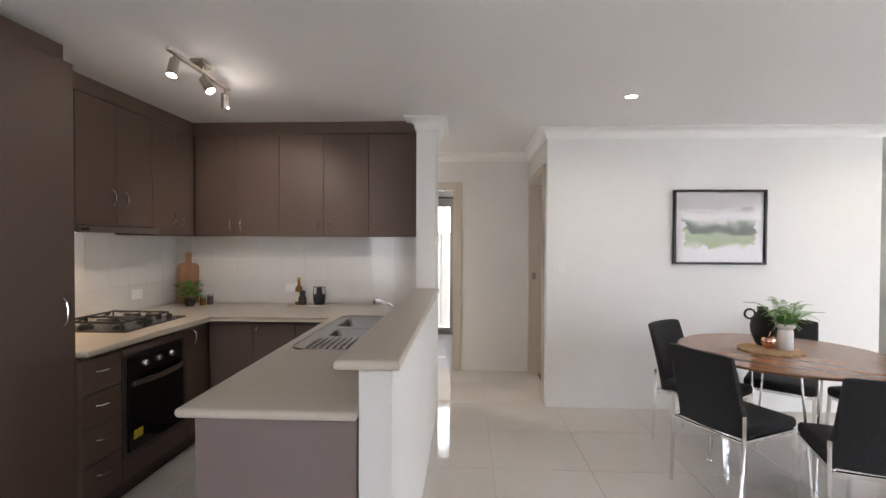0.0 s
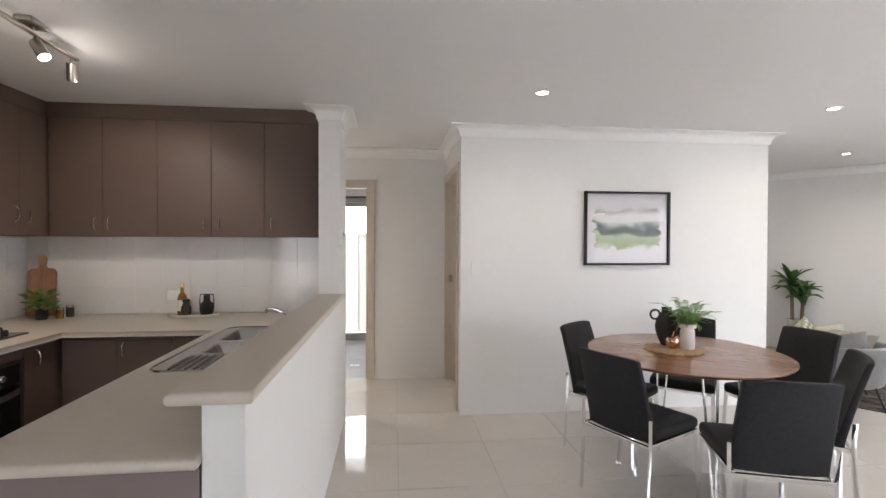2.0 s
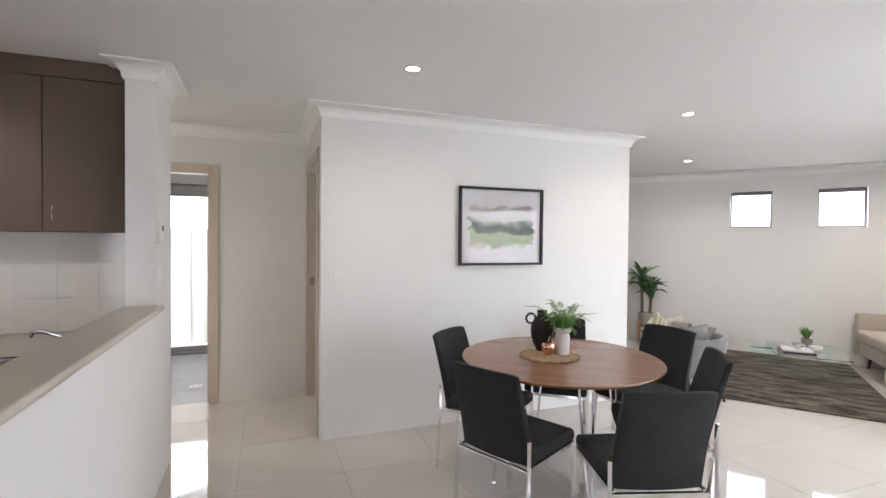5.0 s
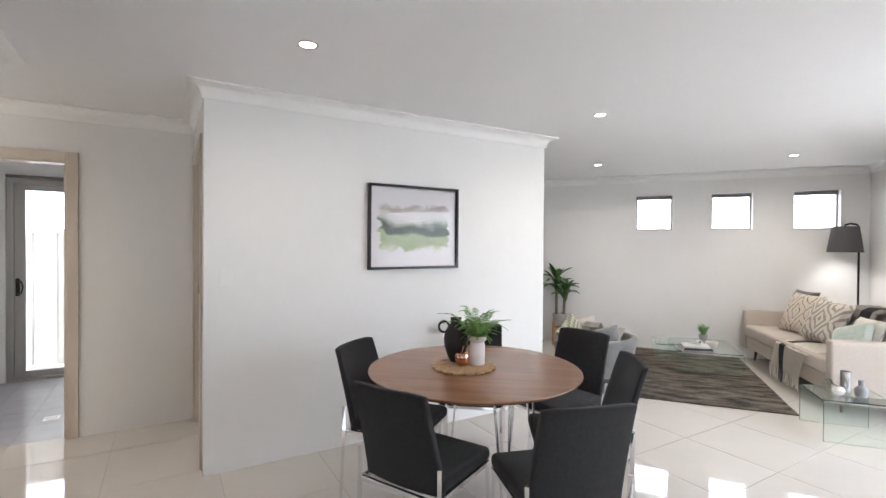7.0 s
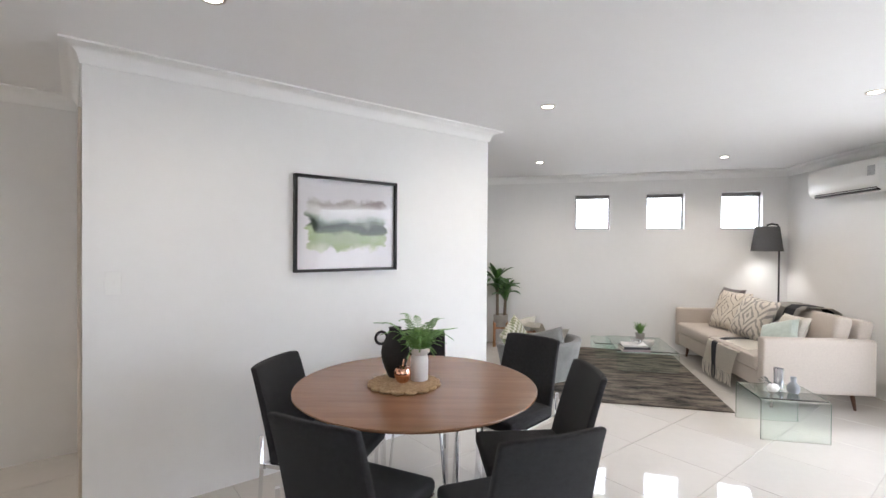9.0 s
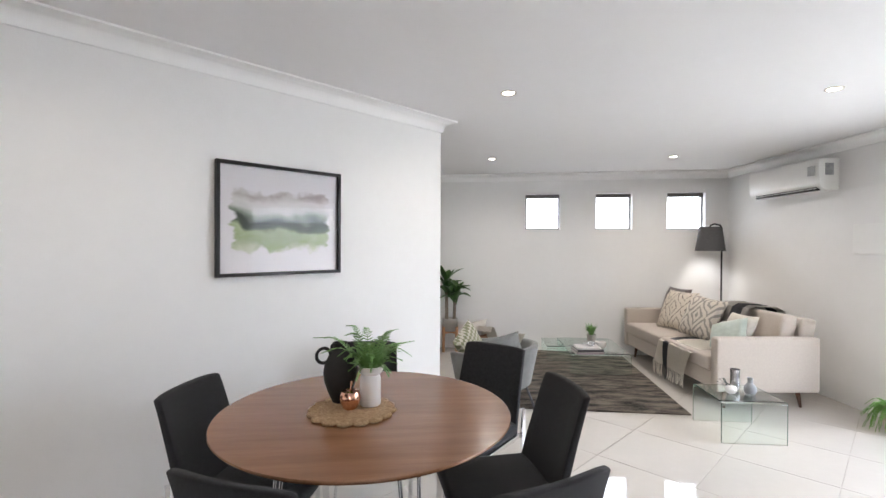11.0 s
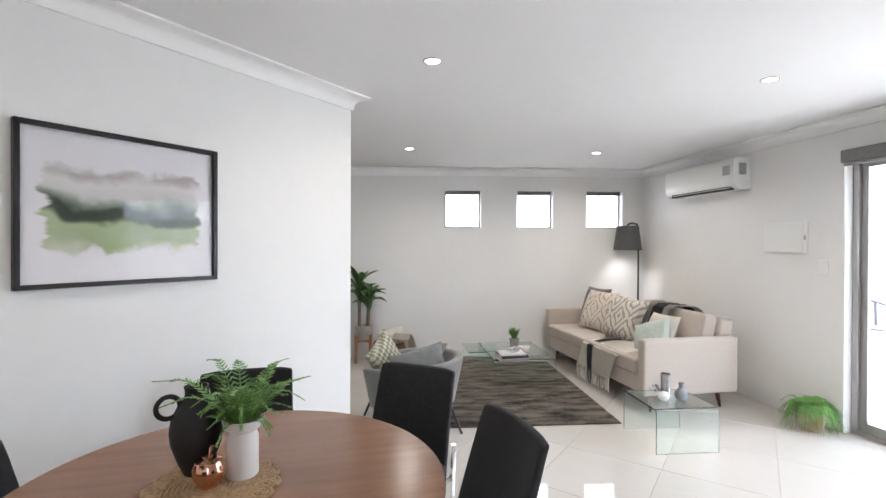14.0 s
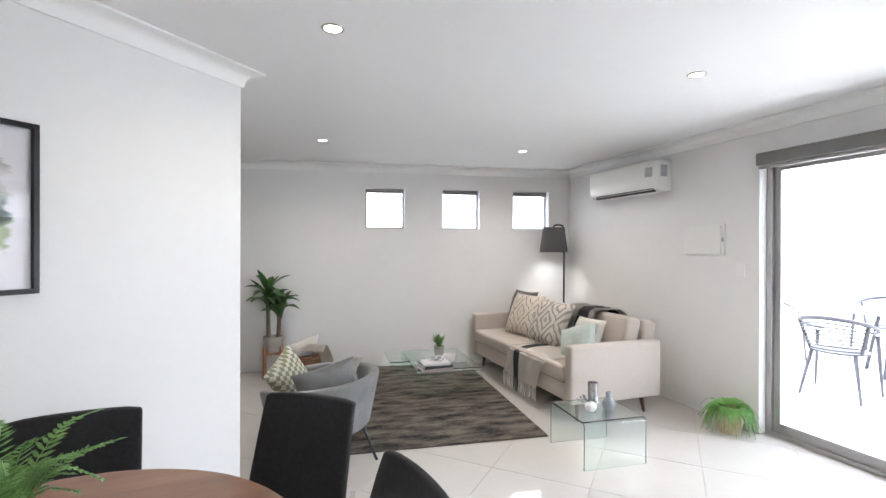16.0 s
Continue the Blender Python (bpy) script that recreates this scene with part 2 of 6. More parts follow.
# ---- plan ----
CEIL = 2.412
LIV = pose(0, 0, 0, 0, 0, 45)          # living frame: x runs to the window wall, -y to the sliding door wall
UC, VW = 8.15, 3.44                      # the corner of the window wall and the sliding door wall, in the living frame
WIN_SLOPE = -9.4                         # the window wall is this far from square, in degrees
DY = 4.345                               # dining wall
COL = (0.105, 0.255)                      # kitchen column
KX, KY = -2.06, 4.28                     # kitchen walls
S2 = 2 ** 0.5


def living(u, v):
    return ((u + v) / S2, (u - v) / S2)


CORNER = living(UC, VW)
WW = LIV @ pose(UC, -VW, 0, 0, 0, WIN_SLOPE)       # window wall frame: x outwards, y along the wall from the corner
WN = (WW.to_3x3() @ Vector((1, 0, 0))).xy          # its outward normal
SOUTH = -1.5


def window_wall_y(x):
    """Where the window wall stands at x."""
    return CORNER[1] + (CORNER[0] - x) * WN.x / WN.y


SE = (SOUTH + VW * S2, SOUTH)


# ---- floor, walls, ceiling ----
room = [(KX - 0.1, SOUTH - 0.1), (SE[0] + 0.05, SOUTH - 0.1), (CORNER[0] + 0.15, CORNER[1]), (3.90, window_wall_y(3.90) + 0.2), (3.90, 4.35), (1.26, 4.35), (1.26, 5.50), (-1.5, 5.50), (-1.5, 4.33), (KX - 0.1, 4.33)]
bm = bmesh.new()
prism(bm, room, -0.12, -0.003)
floor = structure("floor", bm, "grout", "grout bed under large polished porcelain tiles")
floor_laundry = structure("floor", B((-1.5, 1.35, 5.50, 7.52, -0.12, -0.003)), "grout", "grout bed under grey laundry tiles")

# plain slab that closes the place above
bm = bmesh.new()
prism(bm, [(-2.6, -2.0), (SE[0] + 0.4, -2.0), (CORNER[0] + 0.5, CORNER[1]), (3.6, window_wall_y(3.6) + 0.6), (-2.6, 8.0)], CEIL, CEIL + 0.12)
structure("ceiling", bm, "ceiling", "white plasterboard ceiling")


def wall(name, label, *boxes, m=None, material="wall"):
    return structure(name, B(*boxes), material, label, m=m)


wall("wall_dining", "white painted wall behind the dining table", (1.20, 3.97, DY, DY + 0.12, 0, CEIL))
wall("wall_return", "white painted wall beside the living room", (3.85, 3.97, DY + 0.12, 9.32, 0, CEIL))
wall("wall_hall_east", "white painted hall wall with a doorway", (1.20, 1.32, DY + 0.12, 4.52, 0, CEIL), (1.20, 1.32, 5.375, 5.45, 0, CEIL), (1.20, 1.32, 4.52, 5.375, 2.08, CEIL))
wall("wall_hall_north", "white painted hall wall with a doorway to the laundry", (-1.5, -0.42, 5.45, 5.57, 0, CEIL), (0.38, 1.32, 5.45, 5.57, 0, CEIL), (-0.42, 0.38, 5.45, 5.57, 2.04, CEIL))
wall("wall_hall_west", "white painted end of the hall", (-1.6, -1.5, KY + 0.11, 7.6, 0, CEIL))
wall("wall_kitchen_north", "white painted wall between kitchen and hall", (KX, COL[1], KY, KY + 0.11, 0, CEIL))
wall("wall_column", "white painted nib wall at the end of the kitchen", (COL[0], COL[1], 3.96, KY, 0, CEIL))
wall("wall_kitchen_west", "white painted kitchen wall", (KX - 0.12, KX, SOUTH, KY + 0.11, 0, CEIL))
SW = (-1.58, -0.86, 0.45, 2.10)          # tall window behind the walk, seen only mirrored in the kitchen tiles
wall("wall_south", "white painted wall behind the walk with one tall window", (KX - 0.12, SW[0], SOUTH - 0.12, SOUTH, 0, CEIL), (SW[1], SE[0] + 0.2, SOUTH - 0.12, SOUTH, 0, CEIL),
     (SW[0], SW[1], SOUTH - 0.12, SOUTH, 0, SW[2]), (SW[0], SW[1], SOUTH - 0.12, SOUTH, SW[3], CEIL))
wall("wall_bar", "white painted low wall carrying the breakfast bar", (0.152, 0.260, 1.755, 3.96, 0, 1.032))
# side room behind the hall doorway, and laundry
wall("wall_side_room", "plain white wall of the room off the hall", (2.6, 2.7, DY + 0.12, 7.6, 0, CEIL), (1.32, 2.6, 7.5, 7.6, 0, CEIL))
wall("floor_side_room", "plain light floor of the room off the hall", (1.32, 2.6, DY + 0.12, 7.5, -0.1, 0.0), material="tile")
wall("wall_laundry_east", "white painted laundry wall", (1.20, 1.32, 5.57, 7.5, 0, CEIL))
wall("wall_laundry_north", "white painted laundry wall around the glass door", (-1.5, -0.40, 7.45, 7.6, 0, CEIL), (1.05, 1.32, 7.45, 7.6, 0, CEIL), (-0.40, 1.05, 7.45, 7.6, 2.09, CEIL))

WZ = (1.657, 2.138)
WIN = [(c - 0.233, c + 0.233) for c in (0.512, 1.413, 2.343)]
boxes = [(0, 0.24, -0.3, 7.6, 0, WZ[0]), (0, 0.24, -0.3, 7.6, WZ[1], CEIL)]
ys = [-0.3] + [y for w in WIN for y in w] + [7.6]
for a, b in zip(ys[::2], ys[1::2]):
    boxes.append((0, 0.24, a, b, *WZ))
wall("wall_windows", "white painted wall with three small high windows", *boxes, m=WW)
DU = (2.75, 5.63)
wall("wall_sliding_door", "white painted wall around the sliding glass door", (DU[1], UC, -VW - 0.24, -VW, 0, CEIL), (1.0, DU[0], -VW - 0.24, -VW, 0, CEIL), (*DU, -VW - 0.24, -VW, 2.13, CEIL), m=LIV)


def cornice(name, label, path):
    """A cove cornice along a path, with the room on its left."""
    prof = [(0, 0.092), (0.010, 0.092), (0.014, 0.080)] + [(0.014 + 0.066 * (1 - math.cos(a)), 0.014 + 0.066 * (1 - math.sin(a))) for a in [radians(x) for x in (15, 30, 45, 60, 75)]] + [(0.080, 0.014), (0.092, 0.010), (0.092, 0)]
    prof = [(d, CEIL - z) for d, z in prof]
    bm = bmesh.new()
    rows = []
    for i, p in enumerate(path):
        p = Vector(p)
        n = []
        if i > 0:
            d = (p - Vector(path[i - 1])).normalized()
            n.append(Vector((-d.y, d.x)))
        if i < len(path) - 1:
            d = (Vector(path[i + 1]) - p).normalized()
            n.append(Vector((-d.y, d.x)))
        if len(n) == 2:
            mv = (n[0] + n[1]).normalized()
            mv = mv / mv.dot(n[0])
        else:
            mv = n[0]
        rows.append([bm.verts.new((p.x + mv.x * d, p.y + mv.y * d, z)) for d, z in prof])
    for a, b in zip(rows, rows[1:]):
        for k in range(len(prof) - 1):
            bm.faces.new((a[k], a[k + 1], b[k + 1], b[k]))
    return structure(name, bm, "cornice", label, smooth=True)


cornice("trim_cornice", "white cove cornice round the dining wall and hall", [(3.97, 8.3), (3.97, DY), (1.20, DY), (1.20, 5.45), (-1.5, 5.45)])
cornice("trim_cornice", "white cove cornice round the nib wall", [(-1.5, KY + 0.11), (COL[1], KY + 0.11), (COL[1], 3.96), (COL[0] - 0.0, 3.96), (COL[0], 4.2)])
cornice("trim_cornice", "white cove cornice along the living room walls", [(SE[0], SOUTH), CORNER, (3.97, window_wall_y(3.97))])


# ---- openings ----
def door_frame(name, label, m, w, h, depth=0.12, arch=0.07):
    """Painted architraves and lining round an opening that starts at m's origin and runs along its x."""
    bm = B((-arch, 0.0, -0.015, 0.0, 0, h + arch), (w, w + arch, -0.015, 0.0, 0, h + arch), (0, w, -0.015, 0.0, h, h + arch), bevel=0.004)
    for b in ((-0.002, 0.012, 0, depth, 0, h), (w - 0.012, w + 0.002, 0, depth, 0, h), (0.012, w - 0.012, 0, depth, h - 0.012, h + 0.002)):
        box(bm, *b)
    for b in ((0.012, 0.024, depth * 0.45, depth * 0.75, 0, h - 0.012), (w - 0.024, w - 0.012, depth * 0.45, depth * 0.75, 0, h - 0.012)):
        box(bm, *b)
    return structure(name, bm, "trim", label, m=m)


door_frame("door_frame", "beige painted door frame to the laundry", pose(-0.42, 5.45, 0), 0.80, 2.02)
door_frame("door_frame", "beige painted door frame in the hall", pose(1.20, 5.375, 0, 0, 0, -90), 0.855, 2.06, 0.135)
strike = B((1.222, 1.262, 5.3595, 5.3605, 1.03, 1.10))
tagged(part("strike_plate", strike, "steel"), "small steel strike plate on the beige door frame", "lock")


def small_window(a, b):
    w = thing("window", "small square window with a grey aluminium frame and a rolled grey blind", "window", WW)
    w["kind"] = "structure"
    x = 0.10
    f = 0.022
    part("window_frame", B((x, x + 0.05, a, a + f, *WZ), (x, x + 0.05, b - f, b, *WZ), (x, x + 0.05, a + f, b - f, WZ[0], WZ[0] + f), (x, x + 0.05, a + f, b - f, WZ[1] - f, WZ[1]), bevel=0.002), "aluminium", w, "grey aluminium window frame")
    g = part("pane", B((x + 0.02, x + 0.026, a + f, b - f, WZ[0] + f, WZ[1] - f)), "pane", w, "clear glass pane")
    g.visible_shadow = False
    part("blind", B((x - 0.06, x - 0.02, a + 0.01, b - 0.01, WZ[1] - 0.055, WZ[1] - 0.003), bevel=0.012), "blind", w, "rolled grey roller blind")
    return w


f = 0.03
sw = thing("window", "tall grey aluminium window in the white wall", "window", pose(0, SOUTH - 0.08, 0))
sw["kind"] = "structure"
part("window_frame", B((SW[0], SW[0] + f, 0, 0.05, SW[2], SW[3]), (SW[1] - f, SW[1], 0, 0.05, SW[2], SW[3]), (SW[0] + f, SW[1] - f, 0, 0.05, SW[2], SW[2] + f), (SW[0] + f, SW[1] - f, 0, 0.05, SW[3] - f, SW[3]), bevel=0.003), "aluminium", sw)

M["pane"] = shader("clear_glass", (0.97, 0.985, 0.98), 0.0, trans=1.0, ior=1.02)
for a, b in WIN:
    small_window(a, b)


def sliding_door(name, label, m, w, h, stiles, handle=None, f=0.045, s=0.05):
    d = thing(name, label, "sliding door", m)
    d["kind"] = "structure"
    part("door_frame", B((0, f, 0, 0.10, 0, h), (w - f, w, 0, 0.10, 0, h), (f, w - f, 0, 0.10, h - f, h), (f, w - f, 0, 0.10, 0, 0.03), bevel=0.003), "aluminium", d, "grey aluminium door frame and track")
    edges = [f] + stiles + [w - f]
    for i, (a, b) in enumerate(zip(edges, edges[1:])):
        y = 0.025 + 0.035 * (i % 2)
        p = part("panel", B((a, a + s, y, y + 0.03, 0.03, h - f), (b - s + 0.02, b + 0.02, y, y + 0.03, 0.03, h - f), (a + s, b - s + 0.02, y, y + 0.03, h - f - 0.06, h - f), (a + s, b - s + 0.02, y, y + 0.03, 0.03, 0.10), bevel=0.003), "aluminium", d, "sliding panel frame of grey aluminium")
        if handle is not None and i == handle:
            bm = bmesh.new()
            box(bm, a + 0.008, a + 0.042, y - 0.012, y, 0.88, 1.06, bevel=0.004)
            tube(bm, [(a + 0.025, y - 0.01, 0.90), (a + 0.06, y - 0.045, 0.91), (a + 0.075, y - 0.05, 0.97), (a + 0.06, y - 0.045, 1.03), (a + 0.025, y - 0.01, 1.04)], 0.007)
            part("handle", bm, "black_metal", p, "black pull handle", smooth=True)
        g = part("pane", B((a + s, b - s + 0.02, y + 0.012, y + 0.018, 0.10, h - f - 0.06)), "pane", p, "clear glass pane")
        g.visible_shadow = False
    return d


sliding_door("sliding_door", "wide sliding glass door with grey aluminium frame", LIV @ pose(DU[1], -VW - 0.07, 0, 0, 0, 180), DU[1] - DU[0], 2.13, [1.45])
sliding_door("sliding_door", "laundry sliding glass door with grey aluminium frame", pose(-0.395, 7.452, 0), 1.44, 2.085, [0.72], handle=0, f=0.06, s=0.085)



# ---- dining ----
def chair_mesh():
    """A dining chair: padded seat and tall leaning back on chrome legs; it faces +x, its seat's centre at the origin."""
    c = thing("dining_chair", "black fabric dining chair with chrome legs at the round table", "chair", group="chairs round the table")
    bm = bmesh.new()
    box(bm, -0.205, 0.225, -0.212, 0.212, 0.395, 0.462, bevel=0.024, segs=3)
    for v in bm.verts:
        v.co.z -= 0.03 * max(0, v.co.x - 0.05)
    part("seat", bm, "black_fabric", c, "padded black fabric seat", smooth=True)
    bm = bmesh.new()
    n = 9
    front, back = [], []
    for i in range(n):
        t = i / (n - 1)
        z = 0.388 + 0.457 * t
        x = -0.205 - 0.125 * t ** 1.15
        w = 0.206 - 0.010 * t
        th = 0.040 - 0.010 * t
        row = []
        for j in range(9):
            s = -1 + 2 * j / 8
            cx = x + 0.022 * s * s
            row.append((cx, s * w, z - (0.008 * s ** 6 if i == n - 1 else 0)))
        front.append([bm.verts.new((a + th / 2, y, zz)) for a, y, zz in row])
        back.append([bm.verts.new((a - th / 2, y, zz)) for a, y, zz in row])
    for i in range(n - 1):
        for j in range(8):
            bm.faces.new((front[i][j], front[i][j + 1], front[i + 1][j + 1], front[i + 1][j]))
            bm.faces.new((back[i][j], back[i + 1][j], back[i + 1][j + 1], back[i][j + 1]))
        bm.faces.new((front[i][0], front[i + 1][0], back[i + 1][0], back[i][0]))
        bm.faces.new((front[i][8], back[i][8], back[i + 1][8], front[i + 1][8]))
    for j in range(8):
        bm.faces.new((front[0][j], back[0][j], back[0][j + 1], front[0][j + 1]))
        bm.faces.new((front[n - 1][j], front[n - 1][j + 1], back[n - 1][j + 1], back[n - 1][j]))
    bmesh.ops.recalc_face_normals(bm, faces=bm.faces)
    bmesh.ops.bevel(bm, geom=[e for e in bm.edges if e.calc_face_angle(0) > 1.2], offset=0.010, segments=3, profile=0.5, affect="EDGES")
    part("backrest", bm, "black_fabric", c, "tall padded black fabric back", smooth=True)
    for s in (-1, 1):
        bm = bmesh.new()
        tube(bm, [(0.205, 0.196 * s, 0.40), (0.228, 0.206 * s, 0.0)], 0.0125, 4)
        part("leg", bm, "chrome", c, "chrome leg")
        bm = bmesh.new()
        tube(bm, [(-0.262, 0.212 * s, 0.0), (-0.238, 0.218 * s, 0.40), (-0.243, 0.218 * s, 0.53)], 0.0125, 4)
        part("leg", bm, "chrome", c, "chrome rear leg rising beside the back")
    part("seat_frame", B((-0.23, 0.21, -0.212, -0.192, 0.372, 0.394), (-0.23, 0.21, 0.192, 0.212, 0.372, 0.394), (0.19, 0.21, -0.192, 0.192, 0.372, 0.394), (-0.245, -0.225, -0.212, 0.212, 0.366, 0.388), bevel=0.003), "chrome", c, "chrome seat frame")
    return c


CHAIRS = [(2.183, 3.612, -52), (2.077, 3.06, 26), (2.462, 2.643, 72), (2.898, 2.936, 145), (3.224, 3.40, 188.5), (2.827, 3.80, 232)]
first = None
for x, y, a in CHAIRS:
    if first is None:
        first = chair_mesh()
        first.matrix_basis = pose(x, y, 0, 0, 0, a)
    else:
        copy_thing(first, pose(x, y, 0, 0, 0, a))

TABLE = (2.495, 3.30)
table = thing("dining_table", "round walnut dining table on chrome hairpin legs", "table", pose(*TABLE, 0, 0, 0, -40))
bm = bmesh.new()
lathe(bm, [(0, 0.726), (0.560, 0.726), (0.584, 0.736), (0.590, 0.745), (0.588, 0.750), (0, 0.750)], 96)
part("tabletop", bm, "walnut", table, "round walnut veneer top with a thin edge", smooth=True)
for k in range(4):
    a = radians(29 + 90 * k)
    ca, sa = math.cos(a), math.sin(a)
    bm = bmesh.new()
    for off in (-0.045, 0.045):
        tube(bm, [(0.34 * ca - off * sa, 0.34 * sa + off * ca, 0.726), (0.405 * ca - off * 0.2 * sa, 0.405 * sa + off * 0.2 * ca, 0.02)], 0.007, 10)
    lathe(bm, [(0, 0), (0.014, 0.002), (0.019, 0.014), (0.014, 0.026), (0, 0.030)], 16, (0.405 * ca, 0.405 * sa, 0))
    part("leg", bm, "chrome", table, "chrome hairpin leg with a ball foot", smooth=True)

TT = 0.750
M["jute"] = shader("woven_jute", (0.33, 0.20, 0.10), 0.9, color2=(0.60, 0.43, 0.26), scale=70, bump=0.8, bump_scale=240)
mat_ob = thing("placemat", "scalloped round woven jute placemat on the walnut table", "placemat", pose(2.443, 3.327, TT))
bm = bmesh.new()
coil = [(0.006 + 0.0125 * k / 28, 2 * math.pi * k / 28) for k in range(28 * 10)]
tube(bm, [(r * math.cos(a), r * math.sin(a), 0.006) for r, a in coil], 0.0066, 6)
part("mat_centre", bm, "jute", mat_ob, "coiled jute centre", smooth=True)
bm = bmesh.new()
for k in range(16):
    a = 2 * math.pi * k / 16
    cx, cy = 0.150 * math.cos(a), 0.150 * math.sin(a)
    for r in (0.026, 0.014, 0.004):
        tube(bm, [(cx + r * math.cos(2 * math.pi * q / 14), cy + r * math.sin(2 * math.pi * q / 14), 0.006) for q in range(15)], 0.006, 6, cap=False)
part("mat_border", bm, "jute", mat_ob, "scalloped jute border", smooth=True)

M["black_ceramic"] = shader("matt_black_ceramic", (0.018, 0.018, 0.019), 0.65, var=0.15, scale=30, bump=0.15, bump_scale=200)
M["white_ceramic"] = shader("white_ceramic", (0.78, 0.76, 0.74), 0.45, var=0.03, scale=20, bump=0.08, bump_scale=160)
M["copper"] = shader("polished_copper", (0.83, 0.46, 0.32), 0.10, metal=1, var=0.06, scale=18, rough_var=0.05)
M["fern"] = shader("fern_leaf", (0.08, 0.19, 0.045), 0.55, color2=(0.20, 0.37, 0.11), scale=35)
M["soil"] = shader("potting_soil", (0.05, 0.035, 0.025), 0.95, var=0.3, scale=80, bump=0.6, bump_scale=150)

vase = thing("vase", "matt black two-handled vase on the jute placemat", "vase", pose(2.455, 3.432, TT + 0.012, 0, 0, -15))
bm = bmesh.new()
lathe(bm, [(0, 0), (0.030, 0), (0.034, 0.004), (0.052, 0.045), (0.067, 0.09), (0.071, 0.125), (0.066, 0.16), (0.050, 0.195), (0.031, 0.22), (0.030, 0.24), (0.033, 0.252), (0.028, 0.252), (0.024, 0.22), (0, 0.215)], 36)
part("vase_body", bm, "black_ceramic", vase, smooth=True)
for s in (-1, 1):
    bm = bmesh.new()
    tube(bm, [(s * (0.072 + 0.030 * math.cos(q)), 0, 0.203 + 0.031 * math.sin(q)) for q in [2 * math.pi * k / 18 for k in range(19)]], 0.007, 8, cap=False)
    part("handle", bm, "black_ceramic", vase, "round black handle", smooth=True)

wv = thing("vase", "white ceramic vase of fern fronds on the jute placemat", "vase", pose(2.524, 3.312, TT + 0.012))
bm = bmesh.new()
lathe(bm, [(0, 0), (0.040, 0), (0.043, 0.004), (0.043, 0.112), (0.039, 0.122), (0.037, 0.127), (0.051, 0.140), (0.055, 0.163), (0.050, 0.163), (0.038, 0.132), (0, 0.126)], 36)
part("vase_body", bm, "white_ceramic", wv, smooth=True)
rng = random.Random(5)
bm = bmesh.new()
for k in range(34):
    a = 2 * math.pi * k / 34 + rng.uniform(-0.2, 0.2)
    frond(bm, (0.018 * math.cos(a), 0.018 * math.sin(a), 0.14), (math.cos(a), math.sin(a), 0), rng.uniform(0.05, 0.15), rng.uniform(0.04, 0.12), rng.uniform(0.0, 0.06), rng.uniform(0.026, 0.042), rng, 17)
for k in range(11):
    a = 2 * math.pi * k / 11 + rng.uniform(-0.25, 0.25)
    frond(bm, (0.018 * math.cos(a), 0.018 * math.sin(a), 0.14), (math.cos(a), math.sin(a), 0), rng.uniform(0.10, 0.27), rng.uniform(0.10, 0.19), rng.uniform(-0.02, 0.04), rng.uniform(0.036, 0.055), rng, 22)
part("fern_fronds", bm, "fern", wv, "arching green fern fronds")

ap = thing("ornament", "polished copper apple ornament on the jute placemat", "ornament", pose(2.430, 3.322, TT + 0.012))
bm = bmesh.new()
lathe(bm, [(0, 0.004), (0.018, 0), (0.030, 0.008), (0.041, 0.035), (0.042, 0.055), (0.034, 0.074), (0.020, 0.080), (0.006, 0.072), (0, 0.068)], 32)
part("apple_body", bm, "copper", ap, smooth=True)
bm = bmesh.new()
tube(bm, [(0, 0, 0.068), (0.002, 0, 0.09), (0.008, 0.002, 0.112)], 0.004, 8, radii=[0.004, 0.0035, 0.006])
part("stem", bm, "copper", ap, "copper stalk", smooth=True)


